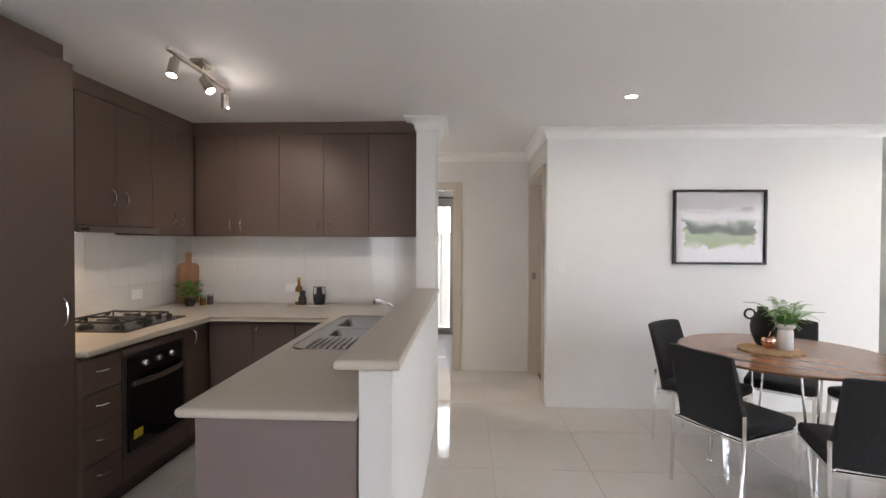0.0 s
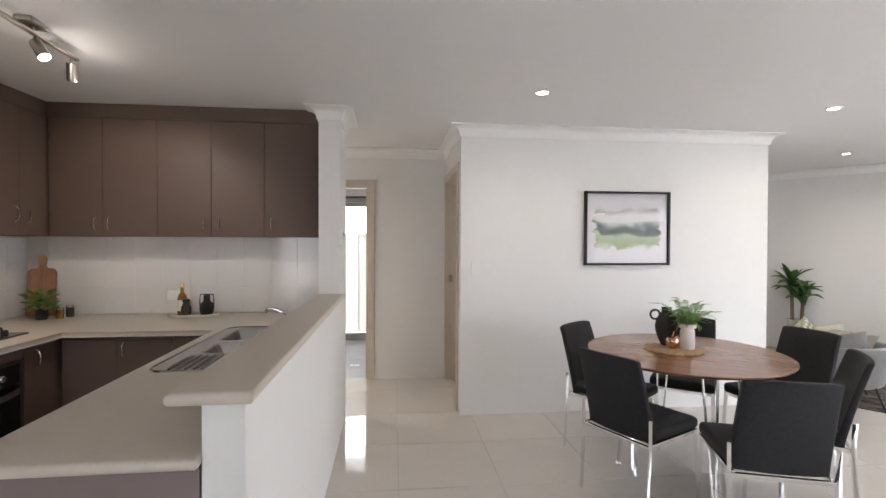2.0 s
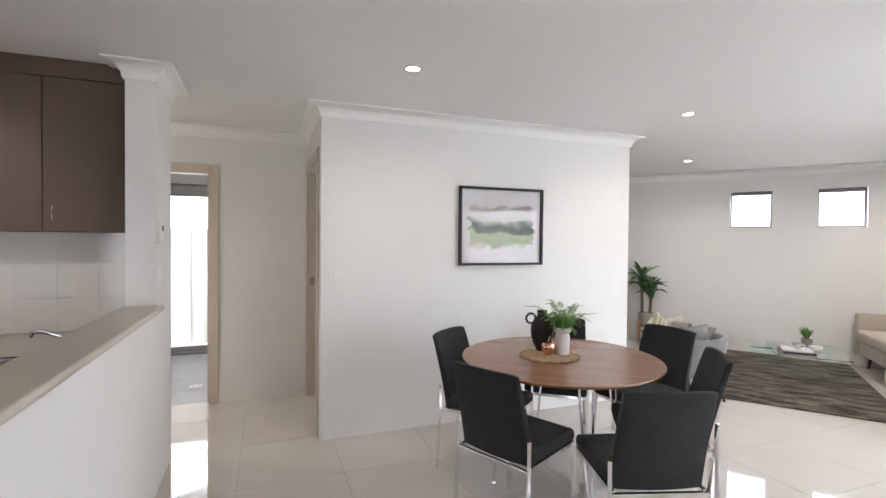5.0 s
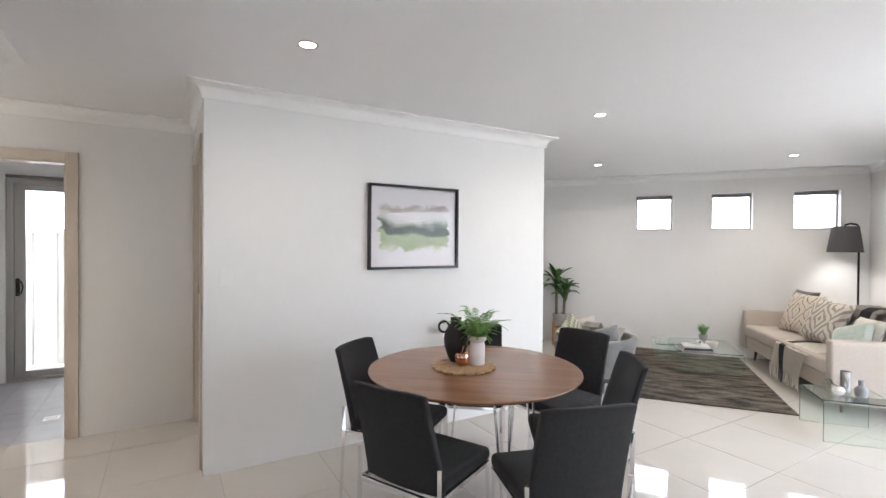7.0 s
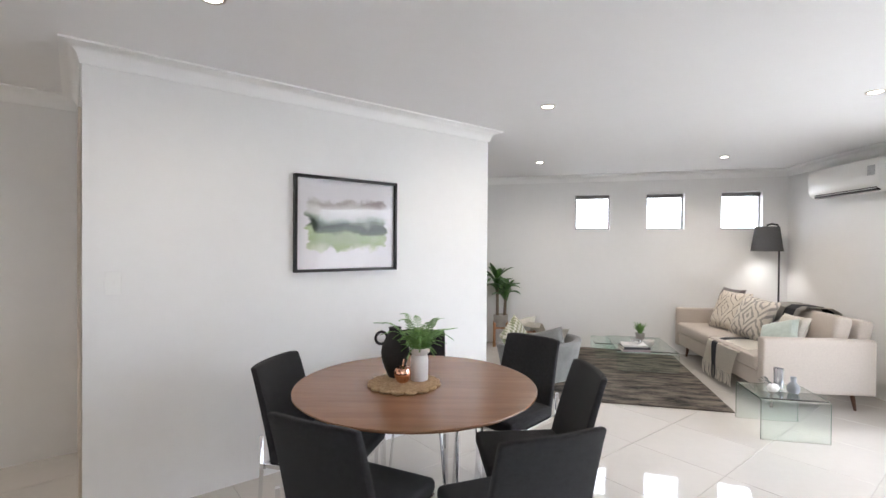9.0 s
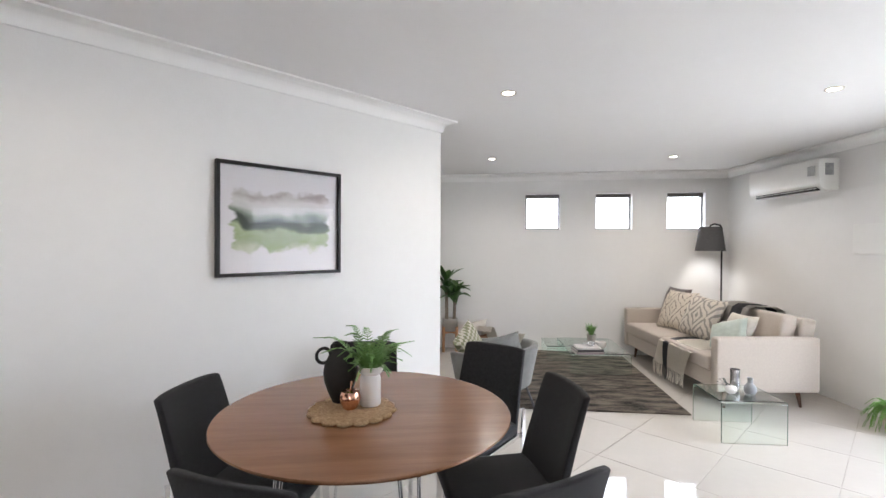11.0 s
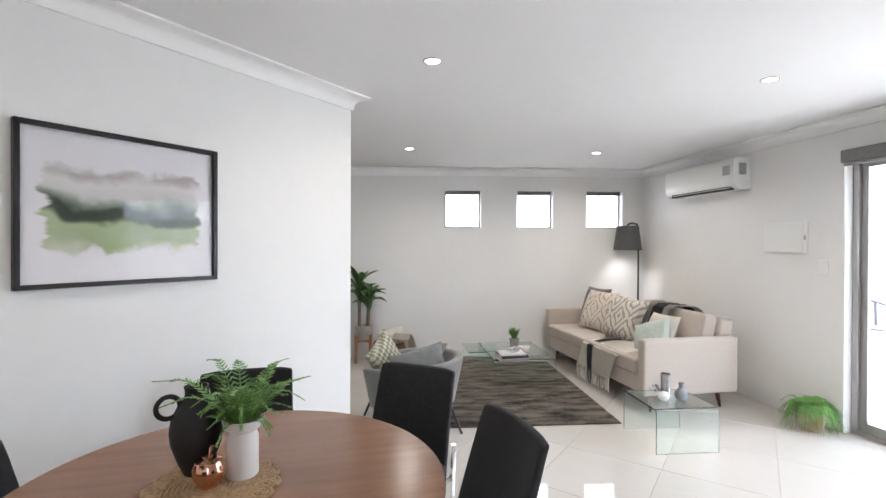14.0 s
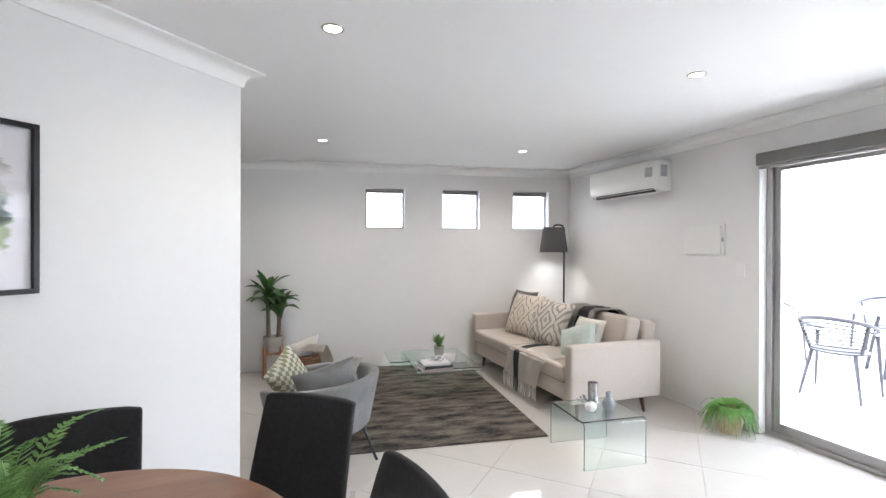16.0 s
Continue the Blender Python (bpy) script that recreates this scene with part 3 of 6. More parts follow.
def painting_material():
    """A loose watercolour of hills: mauve sky, dark green band, pale green foreground."""
    mat = bpy.data.materials.new("watercolour")
    mat.use_nodes = True
    n, l = mat.node_tree.nodes, mat.node_tree.links
    b = n["Principled BSDF"]
    b.inputs["Roughness"].default_value = 0.8

    def math_(op, a, c=None, clamp=False):
        q = n.new("ShaderNodeMath")
        q.operation, q.use_clamp = op, clamp
        for i, v in enumerate((a, c)):
            if v is None:
                continue
            if isinstance(v, (int, float)):
                q.inputs[i].default_value = v
            else:
                l.new(v, q.inputs[i])
        return q.outputs[0]

    def noise_(scale, detail=6, off=0.0, stretch=(1, 1, 1)):
        m = n.new("ShaderNodeMapping")
        m.inputs["Location"].default_value = (off, off * 0.7, off * 1.3)
        m.inputs["Scale"].default_value = stretch
        l.new(tc.outputs["Object"], m.inputs[0])
        q = n.new("ShaderNodeTexNoise")
        q.inputs["Scale"].default_value, q.inputs["Detail"].default_value = scale, detail
        l.new(m.outputs[0], q.inputs["Vector"])
        return q.outputs["Fac"]

    tc = n.new("ShaderNodeTexCoord")
    sep = n.new("ShaderNodeSeparateXYZ")
    l.new(tc.outputs["Object"], sep.inputs[0])
    X, Z = sep.outputs["X"], sep.outputs["Z"]
    ragged = math_("MULTIPLY", math_("SUBTRACT", noise_(9, 5), 0.5), 0.16)
    zz = math_("ADD", Z, ragged)
    xx = math_("ADD", math_("ABSOLUTE", X), math_("MULTIPLY", math_("SUBTRACT", noise_(5, 6, 3.0, (0.6, 1, 5)), 0.5), 0.16))
    mx = math_("MULTIPLY", math_("SUBTRACT", 0.300, xx), 60, clamp=True)
    mz = math_("MULTIPLY", math_("SUBTRACT", 0.172, math_("ABSOLUTE", math_("ADD", zz, 0.005))), 50, clamp=True)
    mask = math_("MULTIPLY", mx, mz, clamp=True)
    ramp = n.new("ShaderNodeValToRGB")
    pos = math_("ADD", math_("MULTIPLY", math_("ADD", Z, math_("MULTIPLY", math_("SUBTRACT", noise_(5, 6, 8.0, (1, 1, 1)), 0.5), 0.26)), 2.6), 0.5, clamp=True)
    l.new(pos, ramp.inputs[0])
    e = ramp.color_ramp.elements
    stops = [(0.0, (0.55, 0.60, 0.46)), (0.14, (0.29, 0.37, 0.19)), (0.33, (0.38, 0.46, 0.29)), (0.40, (0.05, 0.075, 0.05)), (0.50, (0.03, 0.045, 0.035)), (0.58, (0.22, 0.27, 0.22)), (0.66, (0.60, 0.60, 0.60)), (0.78, (0.70, 0.68, 0.70)), (0.90, (0.36, 0.31, 0.33)), (1.0, (0.62, 0.60, 0.63))]
    e[0].position, e[0].color = stops[0][0], (*stops[0][1], 1)
    e[1].position, e[1].color = stops[-1][0], (*stops[-1][1], 1)
    for p, c in stops[1:-1]:
        k = e.new(p)
        k.color = (*c, 1)
    wash = n.new("ShaderNodeMix")
    wash.data_type = "RGBA"
    patches = math_("MULTIPLY", math_("SUBTRACT", noise_(4.5, 5, 5.0, (1, 1, 1.6)), 0.48), 5.0, clamp=True)
    l.new(math_("MULTIPLY", patches, 0.5), wash.inputs[0])
    l.new(ramp.outputs[0], wash.inputs[6])
    wash.inputs[7].default_value = (0.62, 0.65, 0.62, 1)
    fin = n.new("ShaderNodeMix")
    fin.data_type = "RGBA"
    l.new(mask, fin.inputs[0])
    fin.inputs[6].default_value = (0.76, 0.755, 0.80, 1)
    l.new(wash.outputs[2], fin.inputs[7])
    l.new(fin.outputs[2], b.inputs["Base Color"])
    return mat


PX, PZ = (2.262, 3.028), (1.251, 1.883)
pic = thing("picture", "black framed watercolour of green hills behind glass on the white wall", "picture", pose((PX[0] + PX[1]) / 2, DY, (PZ[0] + PZ[1]) / 2))
w, h, f = (PX[1] - PX[0]) / 2, (PZ[1] - PZ[0]) / 2, 0.019
part("picture_frame", B((-w, -w + f, -0.034, -0.002, -h, h), (w - f, w, -0.034, -0.002, -h, h), (-w + f, w - f, -0.034, -0.002, -h, -h + f), (-w + f, w - f, -0.034, -0.002, h - f, h), bevel=0.0015), "black_metal", pic, "thin black frame")
part("print", B((-w + f, w - f, -0.012, -0.006, -h + f, h - f)), painting_material(), pic, "watercolour of pale hills in mauve and green")
g = part("pane", B((-w + f, w - f, -0.021, -0.0195, -h + f, h - f)), shader("picture_glass", (1, 1, 1), 0.0, trans=1, ior=1.26), pic, "glass over the print")
g.visible_shadow = False


def wall_plate(name, label, m, w, h, rockers, category="switch"):
    """A white wall plate, its back on the plane y = 0 and its face towards -y."""
    t = thing(name, label, category, m)
    part("plate", B((-w / 2, w / 2, -0.009, 0, -h / 2, h / 2), bevel=0.003), "white_plastic", t)
    for x, z, rw, rh in rockers:
        part("rocker", B((x - rw / 2, x + rw / 2, -0.013, -0.009, z - rh / 2, z + rh / 2), bevel=0.0015), "white_plastic", t, "white rocker switch")
    return t


wall_plate("light_switch", "white single light switch on the dining wall", pose(1.326, DY, 1.228), 0.072, 0.118, [(0, 0.0, 0.012, 0.022)])
wall_plate("light_switch", "white double light switch on the nib wall", pose(COL[1], 3.995, 1.228, 0, 0, 90), 0.072, 0.116, [(-0.0, 0.018, 0.012, 0.02), (0.0, -0.018, 0.012, 0.02)])
ic = thing("thermostat", "white wall controller on the nib wall", "controller", pose(COL[1], 3.995, 1.478, 0, 0, 90))
part("controller_body", B((-0.04, 0.04, -0.024, 0, -0.055, 0.055), bevel=0.006), "white_plastic", ic)
part("screen", B((-0.025, 0.025, -0.0255, -0.024, 0.01, 0.04)), shader("grey_screen", (0.2, 0.22, 0.22), 0.2, var=0.05), ic, "small grey display")

M["glow"] = shader("lamp_glow", (1, 1, 1), 0.5, emit=(1.0, 0.90, 0.74), strength=14)
M["nickel"] = shader("brushed_nickel", (0.50, 0.46, 0.41), 0.32, metal=1, var=0.05, scale=20)


def downlight(x, y):
    d = thing("downlight", "round recessed downlight, lit, with a metal rim in the white ceiling", "downlight", pose(x, y, CEIL), "ceiling downlights")
    bm = bmesh.new()
    lathe(bm, [(0.037, -0.001), (0.040, -0.005), (0.050, -0.004), (0.052, 0.0)], 32)
    part("rim", bm, "nickel", d, "brushed metal rim", smooth=True)
    bm = bmesh.new()
    lathe(bm, [(0, -0.0015), (0.037, -0.0015), (0.037, -0.0005), (0, -0.0005)], 24)
    part("lens", bm, "glow", d, "glowing lens")
    return d


LIGHTS = [(1.600, 3.452), (3.783, 3.547), (5.487, 5.046), (6.734, 3.521), (5.109, 2.043)]
dl = None
for x, y in LIGHTS:
    if dl is None:
        dl = downlight(x, y)
    else:
        copy_thing(dl, pose(x, y, CEIL))

# ---- kitchen ----
BZ = 0.893
LF, BF, PF = -1.345, 3.535, -0.45           # front edges of the worktop: west run, back run, peninsula
PEN_Y = 1.725


def bullnose_top(name, outline, z0, z1, label, category, r=0.014, holes=()):
    bm = bmesh.new()
    prism(bm, outline, z0, z1)
    es = [e for e in bm.edges if abs(e.verts[0].co.z - e.verts[1].co.z) < 1e-6]
    bmesh.ops.bevel(bm, geom=es, offset=r, segments=4, profile=0.5, affect="EDGES")
    for x0, x1, y0, y1 in holes:
        for p, n in (((x0, 0, 0), (1, 0, 0)), ((x1, 0, 0), (1, 0, 0)), ((0, y0, 0), (0, 1, 0)), ((0, y1, 0), (0, 1, 0))):
            bmesh.ops.bisect_plane(bm, geom=bm.verts[:] + bm.edges[:] + bm.faces[:], plane_co=p, plane_no=n, dist=1e-5)
        inside = [f for f in bm.faces if x0 < f.calc_center_median().x < x1 and y0 < f.calc_center_median().y < y1]
        bmesh.ops.delete(bm, geom=inside, context="FACES")
    ob = part(name, bm, "bench", smooth=True)
    return tagged(ob, label, category)


bullnose_top("worktop", [(KX + 0.001, 2.445), (LF, 2.445), (LF, BF), (PF, BF), (PF, PEN_Y + 0.008), (PF + 0.008, PEN_Y), (0.151, PEN_Y), (0.151, 3.955), (COL[0] - 0.001, 3.955), (COL[0] - 0.001, KY - 0.001), (KX + 0.001, KY - 0.001)], BZ - 0.032, BZ, "beige laminate worktop with rounded edges on brown cabinets", "worktop", holes=[(-0.34, 0.012, 2.86, 3.55)])
bullnose_top("breakfast_bar", [(0.084, 1.700), (0.295, 1.700), (0.295, 3.955), (0.084, 3.955)], 1.033, 1.067, "raised beige laminate breakfast bar on a low white wall", "worktop", r=0.015)


def handle_bow(bm, p, d, out, length):
    """A bow handle centred at p, along d, standing off along out."""
    p, d, out = Vector(p), Vector(d), Vector(out)
    pts = []
    for k in range(9):
        t = k / 8 * 2 - 1
        pts.append(p + d * (length / 2 * t) + out * (0.026 * (1 - abs(t) ** 2.6) ** 0.6 + 0.001))
    tube(bm, pts, 0.0045, 8)


def cabinet(name, label, lo, hi, axis, doors, group="", body_gap=0.018, drop=0.0):
    """A laminate cabinet box from lo to hi. axis: the side that the doors are on, 'x' (towards +x) or 'y' (towards -y).
    doors: (from, to, z0, z1, handle place along, handle z, vertical) in world metres."""
    c = thing(name, label, "cabinet", pose((lo[0] + hi[0]) / 2, (lo[1] + hi[1]) / 2, lo[2]), group)
    o = Vector(c.matrix_basis.translation)
    x0, y0, z0 = (Vector(lo) - o)
    x1, y1, z1 = (Vector(hi) - o)
    if axis == "x":
        x1 -= body_gap
    else:
        y0 += body_gap
    part("cabinet_body", B((x0, x1, y0, y1, z0, z1)), "cabinet", c)
    for a, b, dz0, dz1, ha, hz, vertical in doors:
        if axis == "x":
            d = part("door", B((x1, x1 + body_gap - 0.001, a - o.y + 0.0015, b - o.y - 0.0015, dz0 - o.z + 0.0015, dz1 - o.z - 0.0015), bevel=0.0012, segs=1), "cabinet", c, "brown laminate door front")
        else:
            d = part("door", B((a - o.x + 0.0015, b - o.x - 0.0015, y0 - body_gap + 0.001, y0, dz0 - o.z + 0.0015, dz1 - o.z - 0.0015), bevel=0.0012, segs=1), "cabinet", c, "brown laminate door front")
        if ha is not None:
            bm = bmesh.new()
            if axis == "x":
                handle_bow(bm, (x1 + body_gap, ha - o.y, hz - o.z), (0, 0, 1) if vertical else (0, 1, 0), (1, 0, 0), 0.10 if vertical else 0.085)
            else:
                handle_bow(bm, (ha - o.x, y0 - body_gap, hz - o.z), (0, 0, 1) if vertical else (1, 0, 0), (0, -1, 0), 0.09)
            part("handle", bm, "chrome", d, "curved metal handle", smooth=True)
    return c


FX = LF - 0.03                                # west base fronts
cabinet("drawer_unit", "brown laminate unit of four drawers under the beige worktop", (KX + 0.001, 2.445, 0.10), (FX, 2.712, BZ - 0.035), "x",
        [(2.445, 2.712, 0.665, 0.838, 2.575, 0.772, False), (2.445, 2.712, 0.49, 0.662, 2.575, 0.597, False), (2.445, 2.712, 0.305, 0.487, 2.575, 0.42, False), (2.445, 2.712, 0.105, 0.302, 2.575, 0.24, False)])
cabinet("base_cabinet", "brown laminate corner base cabinet beside the oven", (KX + 0.001, 3.293, 0.10), (FX, KY - 0.001, BZ - 0.035), "x", [(3.293, BF + 0.015, 0.105, 0.838, 3.375, 0.775, True)])
cabinet("base_cabinet", "brown laminate base cabinet on the back wall of the kitchen", (FX + 0.001, BF + 0.03, 0.10), (-0.725, KY - 0.001, BZ - 0.035), "y",
        [(FX + 0.02, -1.045, 0.105, 0.838, None, 0, True), (-1.045, -0.727, 0.105, 0.838, -1.005, 0.775, True)])
cabinet("base_cabinet", "brown laminate base cabinet beside the peninsula", (-0.723, BF + 0.03, 0.10), (-0.405, KY - 0.001, BZ - 0.035), "y", [(-0.723, -0.407, 0.105, 0.838, None, 0, True)])
pen = thing("peninsula_cabinet", "brown laminate peninsula cabinet against the low white wall", "cabinet", pose(-0.13, 2.6, 0))
part("cabinet_body", B((-0.385 + 0.13, 0.146 + 0.13, 1.775 - 2.6, 3.53 - 2.6 + 0.6, 0.10, 0.648)), "cabinet", pen)
# light falling on the end panel is put into its paler, greyer brown
part("end_panel", B((-0.395 + 0.13, 0.146 + 0.13, 1.755 - 2.6, 1.774 - 2.6, 0.0, BZ - 0.035), bevel=0.001, segs=1), shader("lit_mauve_brown_laminate", (0.20, 0.155, 0.145), 0.3, var=0.05, scale=3, bump=0.02, bump_scale=300), pen, "mauve-brown laminate end panel, its colour lightened as if lit")
part("front_panel", B((-0.395 + 0.13, -0.386 + 0.13, 1.775 - 2.6, 3.53 - 2.6, 0.10, BZ - 0.035)), "cabinet", pen, "brown laminate doors of the peninsula")
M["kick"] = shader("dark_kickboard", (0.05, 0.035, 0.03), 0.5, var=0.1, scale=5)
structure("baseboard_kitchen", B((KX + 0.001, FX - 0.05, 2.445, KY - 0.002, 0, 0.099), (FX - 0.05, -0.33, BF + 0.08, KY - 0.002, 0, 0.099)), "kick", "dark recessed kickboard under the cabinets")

oven = thing("oven", "black glass built-in oven in brown cabinetry under the worktop", "oven", pose(FX - 0.02, 3.003, 0.10))
part("housing", B((-0.5, 0, -0.288, 0.288, 0, 0.10), (-0.5, 0.0, -0.288, 0.288, 0.715, 0.740), (-0.5, 0.0, -0.288, -0.275, 0.10, 0.715), (-0.5, 0.0, 0.275, 0.288, 0.10, 0.715)), "cabinet", oven, "brown laminate oven housing")
part("filler_panel", B((0.001, 0.019, -0.286, 0.286, 0.004, 0.120)), "cabinet", oven, "brown laminate filler")
part("filler_panel", B((0.001, 0.019, -0.286, 0.286, 0.70, 0.738)), "cabinet", oven, "brown laminate filler")
part("oven_frame", B((0.001, 0.022, -0.284, -0.255, 0.124, 0.694), (0.001, 0.022, 0.255, 0.284, 0.124, 0.694), (0.001, 0.022, -0.255, 0.255, 0.124, 0.15), (0.001, 0.022, -0.255, 0.255, 0.68, 0.694), bevel=0.002), shader("dark_steel", (0.10, 0.09, 0.085), 0.35, metal=0.8, var=0.05), oven, "dark steel frame")
part("oven_door", B((0.001, 0.030, -0.252, 0.252, 0.153, 0.565), bevel=0.004), "black_glass", oven, "black glass door")
part("control_panel", B((0.001, 0.026, -0.252, 0.252, 0.569, 0.678), bevel=0.002), "black_glass", oven, "black glass control panel")
for y in (-0.12, 0.0, 0.12):
    bm = bmesh.new()
    lathe(bm, [(0, 0), (0.019, 0), (0.017, 0.018), (0.014, 0.022), (0, 0.022)], 20)
    part("knob", bm, "steel", oven, "round metal knob", smooth=True, m=pose(0.026, y, 0.628, 0, 90, 0))
bm = bmesh.new()
ends = [(0.034 + 0.036 * (1 - abs(k / 8) ** 2.5), 0.232 * k / 8) for k in range(-8, 9)]
rows = [[bm.verts.new((x + dx, y, z)) for dx, z in ((0, 0.520), (0.010, 0.523), (0.010, 0.551), (0, 0.554))] for x, y in ends]
for a, b in zip(rows, rows[1:]):
    for i in range(4):
        bm.faces.new((a[i], a[(i + 1) % 4], b[(i + 1) % 4], b[i]))
bm.faces.new(rows[0])
bm.faces.new(rows[-1])
for y in (-0.222, 0.222):
    box(bm, 0.030, 0.046, y - 0.009, y + 0.009, 0.526, 0.548)
part("handle", bm, "steel", oven, "broad bowed brushed steel handle")
part("sticker", B((0.0301, 0.0307, -0.215, -0.14, 0.215, 0.265)), shader("yellow_label", (0.62, 0.48, 0.04), 0.5, var=0.05), oven, "small yellow label")

# pantry and bulkheads
pantry = thing("pantry_cabinet", "tall brown laminate pantry cabinet beside the worktop", "cabinet", pose(-1.73, 1.9, 0))
part("cabinet_body", B((KX + 0.001 + 1.73, -1.42 + 1.73, -0.55, 0.543, 0, 2.29)), "cabinet", pantry)
d = part("door", B((-1.419 + 1.73, -1.40 + 1.73, -0.10, 0.541, 0.06, 2.288), bevel=0.0015, segs=1), "cabinet", pantry, "tall brown laminate door")
bm = bmesh.new()
handle_bow(bm, (-1.40 + 1.73, 0.47, 1.10), (0, 0, 1), (1, 0, 0), 0.13)
part("handle", bm, "chrome", d, "curved metal handle", smooth=True)
part("door", B((-1.419 + 1.73, -1.40 + 1.73, -0.549, -0.103, 0.06, 2.288), bevel=0.0015, segs=1), "cabinet", pantry, "tall brown laminate door")
structure("trim_bulkhead", B((KX + 0.001, -1.515, 1.35, 2.515, 2.291, CEIL - 0.001)), "cabinet", "brown laminate bulkhead over the pantry")

UX, UY, UB, UT = -1.765, 4.045, 1.476, 2.312      # wall cabinets
cabinet("wall_cabinet", "brown laminate wall cabinet beside the range hood", (KX + 0.001, 2.446, UB), (UX, 2.865, UT), "x", [(2.446, 2.865, UB, UT, None, 0, True)], "kitchen wall cabinets")
cabinet("wall_cabinet", "brown laminate wall cabinet over the range hood", (KX + 0.001, 2.868, 1.535), (UX, 3.54, UT), "x", [(2.868, 3.195, 1.535, UT, 3.15, 1.71, True), (3.195, 3.54, 1.535, UT, 3.262, 1.705, True)], "kitchen wall cabinets")
cabinet("wall_cabinet", "brown laminate corner wall cabinet with two doors", (KX + 0.001, 3.543, UB), (UX, KY - 0.001, UT), "x", [(3.543, 3.81, UB, UT, 3.765, 1.615, True), (3.81, UY, UB, UT, 3.865, 1.61, True)], "kitchen wall cabinets")
cabinet("wall_cabinet", "wide brown laminate wall cabinet with two doors", (UX + 0.001, UY, UB), (-1.037, KY - 0.001, UT), "y", [(UX + 0.02, -1.40, UB, UT, -1.445, 1.567, True), (-1.40, -1.037, UB, UT, -1.355, 1.567, True)], "kitchen wall cabinets")
cabinet("wall_cabinet", "brown laminate wall cabinet with two doors", (-1.036, UY, UB), (-0.294, KY - 0.001, UT), "y", [(-1.036, -0.667, UB, UT, -0.715, 1.573, True), (-0.667, -0.294, UB, UT, -0.61, 1.573, True)], "kitchen wall cabinets")
cabinet("wall_cabinet", "narrow brown laminate wall cabinet beside the nib wall", (-0.293, UY, UB), (COL[0] - 0.001, KY - 0.001, UT), "y", [(-0.293, COL[0] - 0.003, UB, UT, -0.245, 1.578, True)], "kitchen wall cabinets")
bm = B((UX + 0.006, COL[0] - 0.001, UY - 0.006, KY - 0.001, UT + 0.002, CEIL - 0.001), (KX + 0.001, UX + 0.006, 2.516, KY - 0.001, UT + 0.002, CEIL - 0.001))
structure("trim_filler", bm, "cabinet", "brown laminate filler between wall cabinets and ceiling")

hood = thing("range_hood", "slim slide-out range hood under brown wall cabinets", "range hood", pose(KX + 0.002, 3.205, 1.474))
part("hood_body", B((0, UX - KX - 0.01, -0.33, 0.33, 0.018, 0.058), bevel=0.002), "steel", hood, "steel hood body")
part("hood_lip", B((UX - KX - 0.008, UX - KX + 0.020, -0.335, 0.375, 0.012, 0.050), bevel=0.003), shader("bronze_strip", (0.17, 0.14, 0.125), 0.35, metal=0.5, var=0.04), hood, "dark metal front strip")
part("hood_lamp", B((0.10, 0.16, -0.28, -0.18, 0.014, 0.0175)), "glow", hood, "small lit lamp")
part("switch_block", B((UX - KX + 0.0205, UX - KX + 0.026, -0.325, -0.27, 0.022, 0.040)), "black_metal", hood, "black switch block")

# splashback tiles
M["splash_grout"] = shader("white_grout", (0.64, 0.62, 0.60), 0.6, var=0.03, scale=30)
sp = [structure("wall_splashback", B((KX + 0.0005, COL[0], KY - 0.004, KY - 0.0005, BZ, UB)), "splash_grout", "grout behind white wall tiles"),
      structure("wall_splashback", B((KX + 0.0005, KX + 0.004, 2.446, KY - 0.005, BZ, 1.535)), "splash_grout", "grout behind white wall tiles")]

# hob
hob = thing("gas_hob", "dark steel gas hob with black trivets on the beige worktop", "hob", pose(-1.72, 3.20, BZ))
part("hob_plate", B((-0.235, 0.225, -0.30, 0.30, 0.0, 0.010), bevel=0.004), "hob_steel", hob, "dark steel plate")
for x, y, r in ((-0.11, -0.19, 0.045), (0.10, -0.19, 0.035), (-0.10, 0.03, 0.035), (0.10, 0.04, 0.05)):
    bm = bmesh.new()
    lathe(bm, [(0, 0.010), (r, 0.010), (r * 0.95, 0.022), (r * 0.7, 0.024), (r * 0.7, 0.032), (0, 0.033)], 24, (x, y, 0))
    part("burner", bm, "black_metal", hob, "black gas burner", smooth=True)
for y0, y1 in ((-0.285, -0.09), (-0.075, 0.15)):
    bm = bmesh.new()
    zz = 0.058
    for x in (-0.20, 0.19):
        tube(bm, [(x, y0, zz), (x, y1, zz)], 0.006, 6)
    for y in (y0, y1):
        tube(bm, [(-0.20, y, 0.012), (-0.20, y, zz), (0.19, y, zz), (0.19, y, 0.012)], 0.0075, 6)
    ym = (y0 + y1) / 2
    for x in (-0.10, 0.09):
        tube(bm, [(x, y0, zz), (x, y0 + 0.065, zz + 0.006)], 0.006, 6)
        tube(bm, [(x, y1, zz), (x, y1 - 0.065, zz + 0.006)], 0.006, 6)
    tube(bm, [(-0.20, ym, zz), (-0.13, ym, zz + 0.006)], 0.006, 6)
    tube(bm, [(0.19, ym, zz), (0.12, ym, zz + 0.006)], 0.006, 6)
    tube(bm, [(-0.04, ym, zz), (0.04, ym, zz)], 0.006, 6)
    part("trivet", bm, "black_metal", hob, "black cast iron trivet", smooth=True)
for k in range(5):
    bm = bmesh.new()
    lathe(bm, [(0, 0.010), (0.019, 0.010), (0.017, 0.030), (0.013, 0.034), (0, 0.034)], 20, (-0.16 + 0.075 * k, 0.235, 0))
    part("knob", bm, "black_metal", hob, "round black knob", smooth=True)

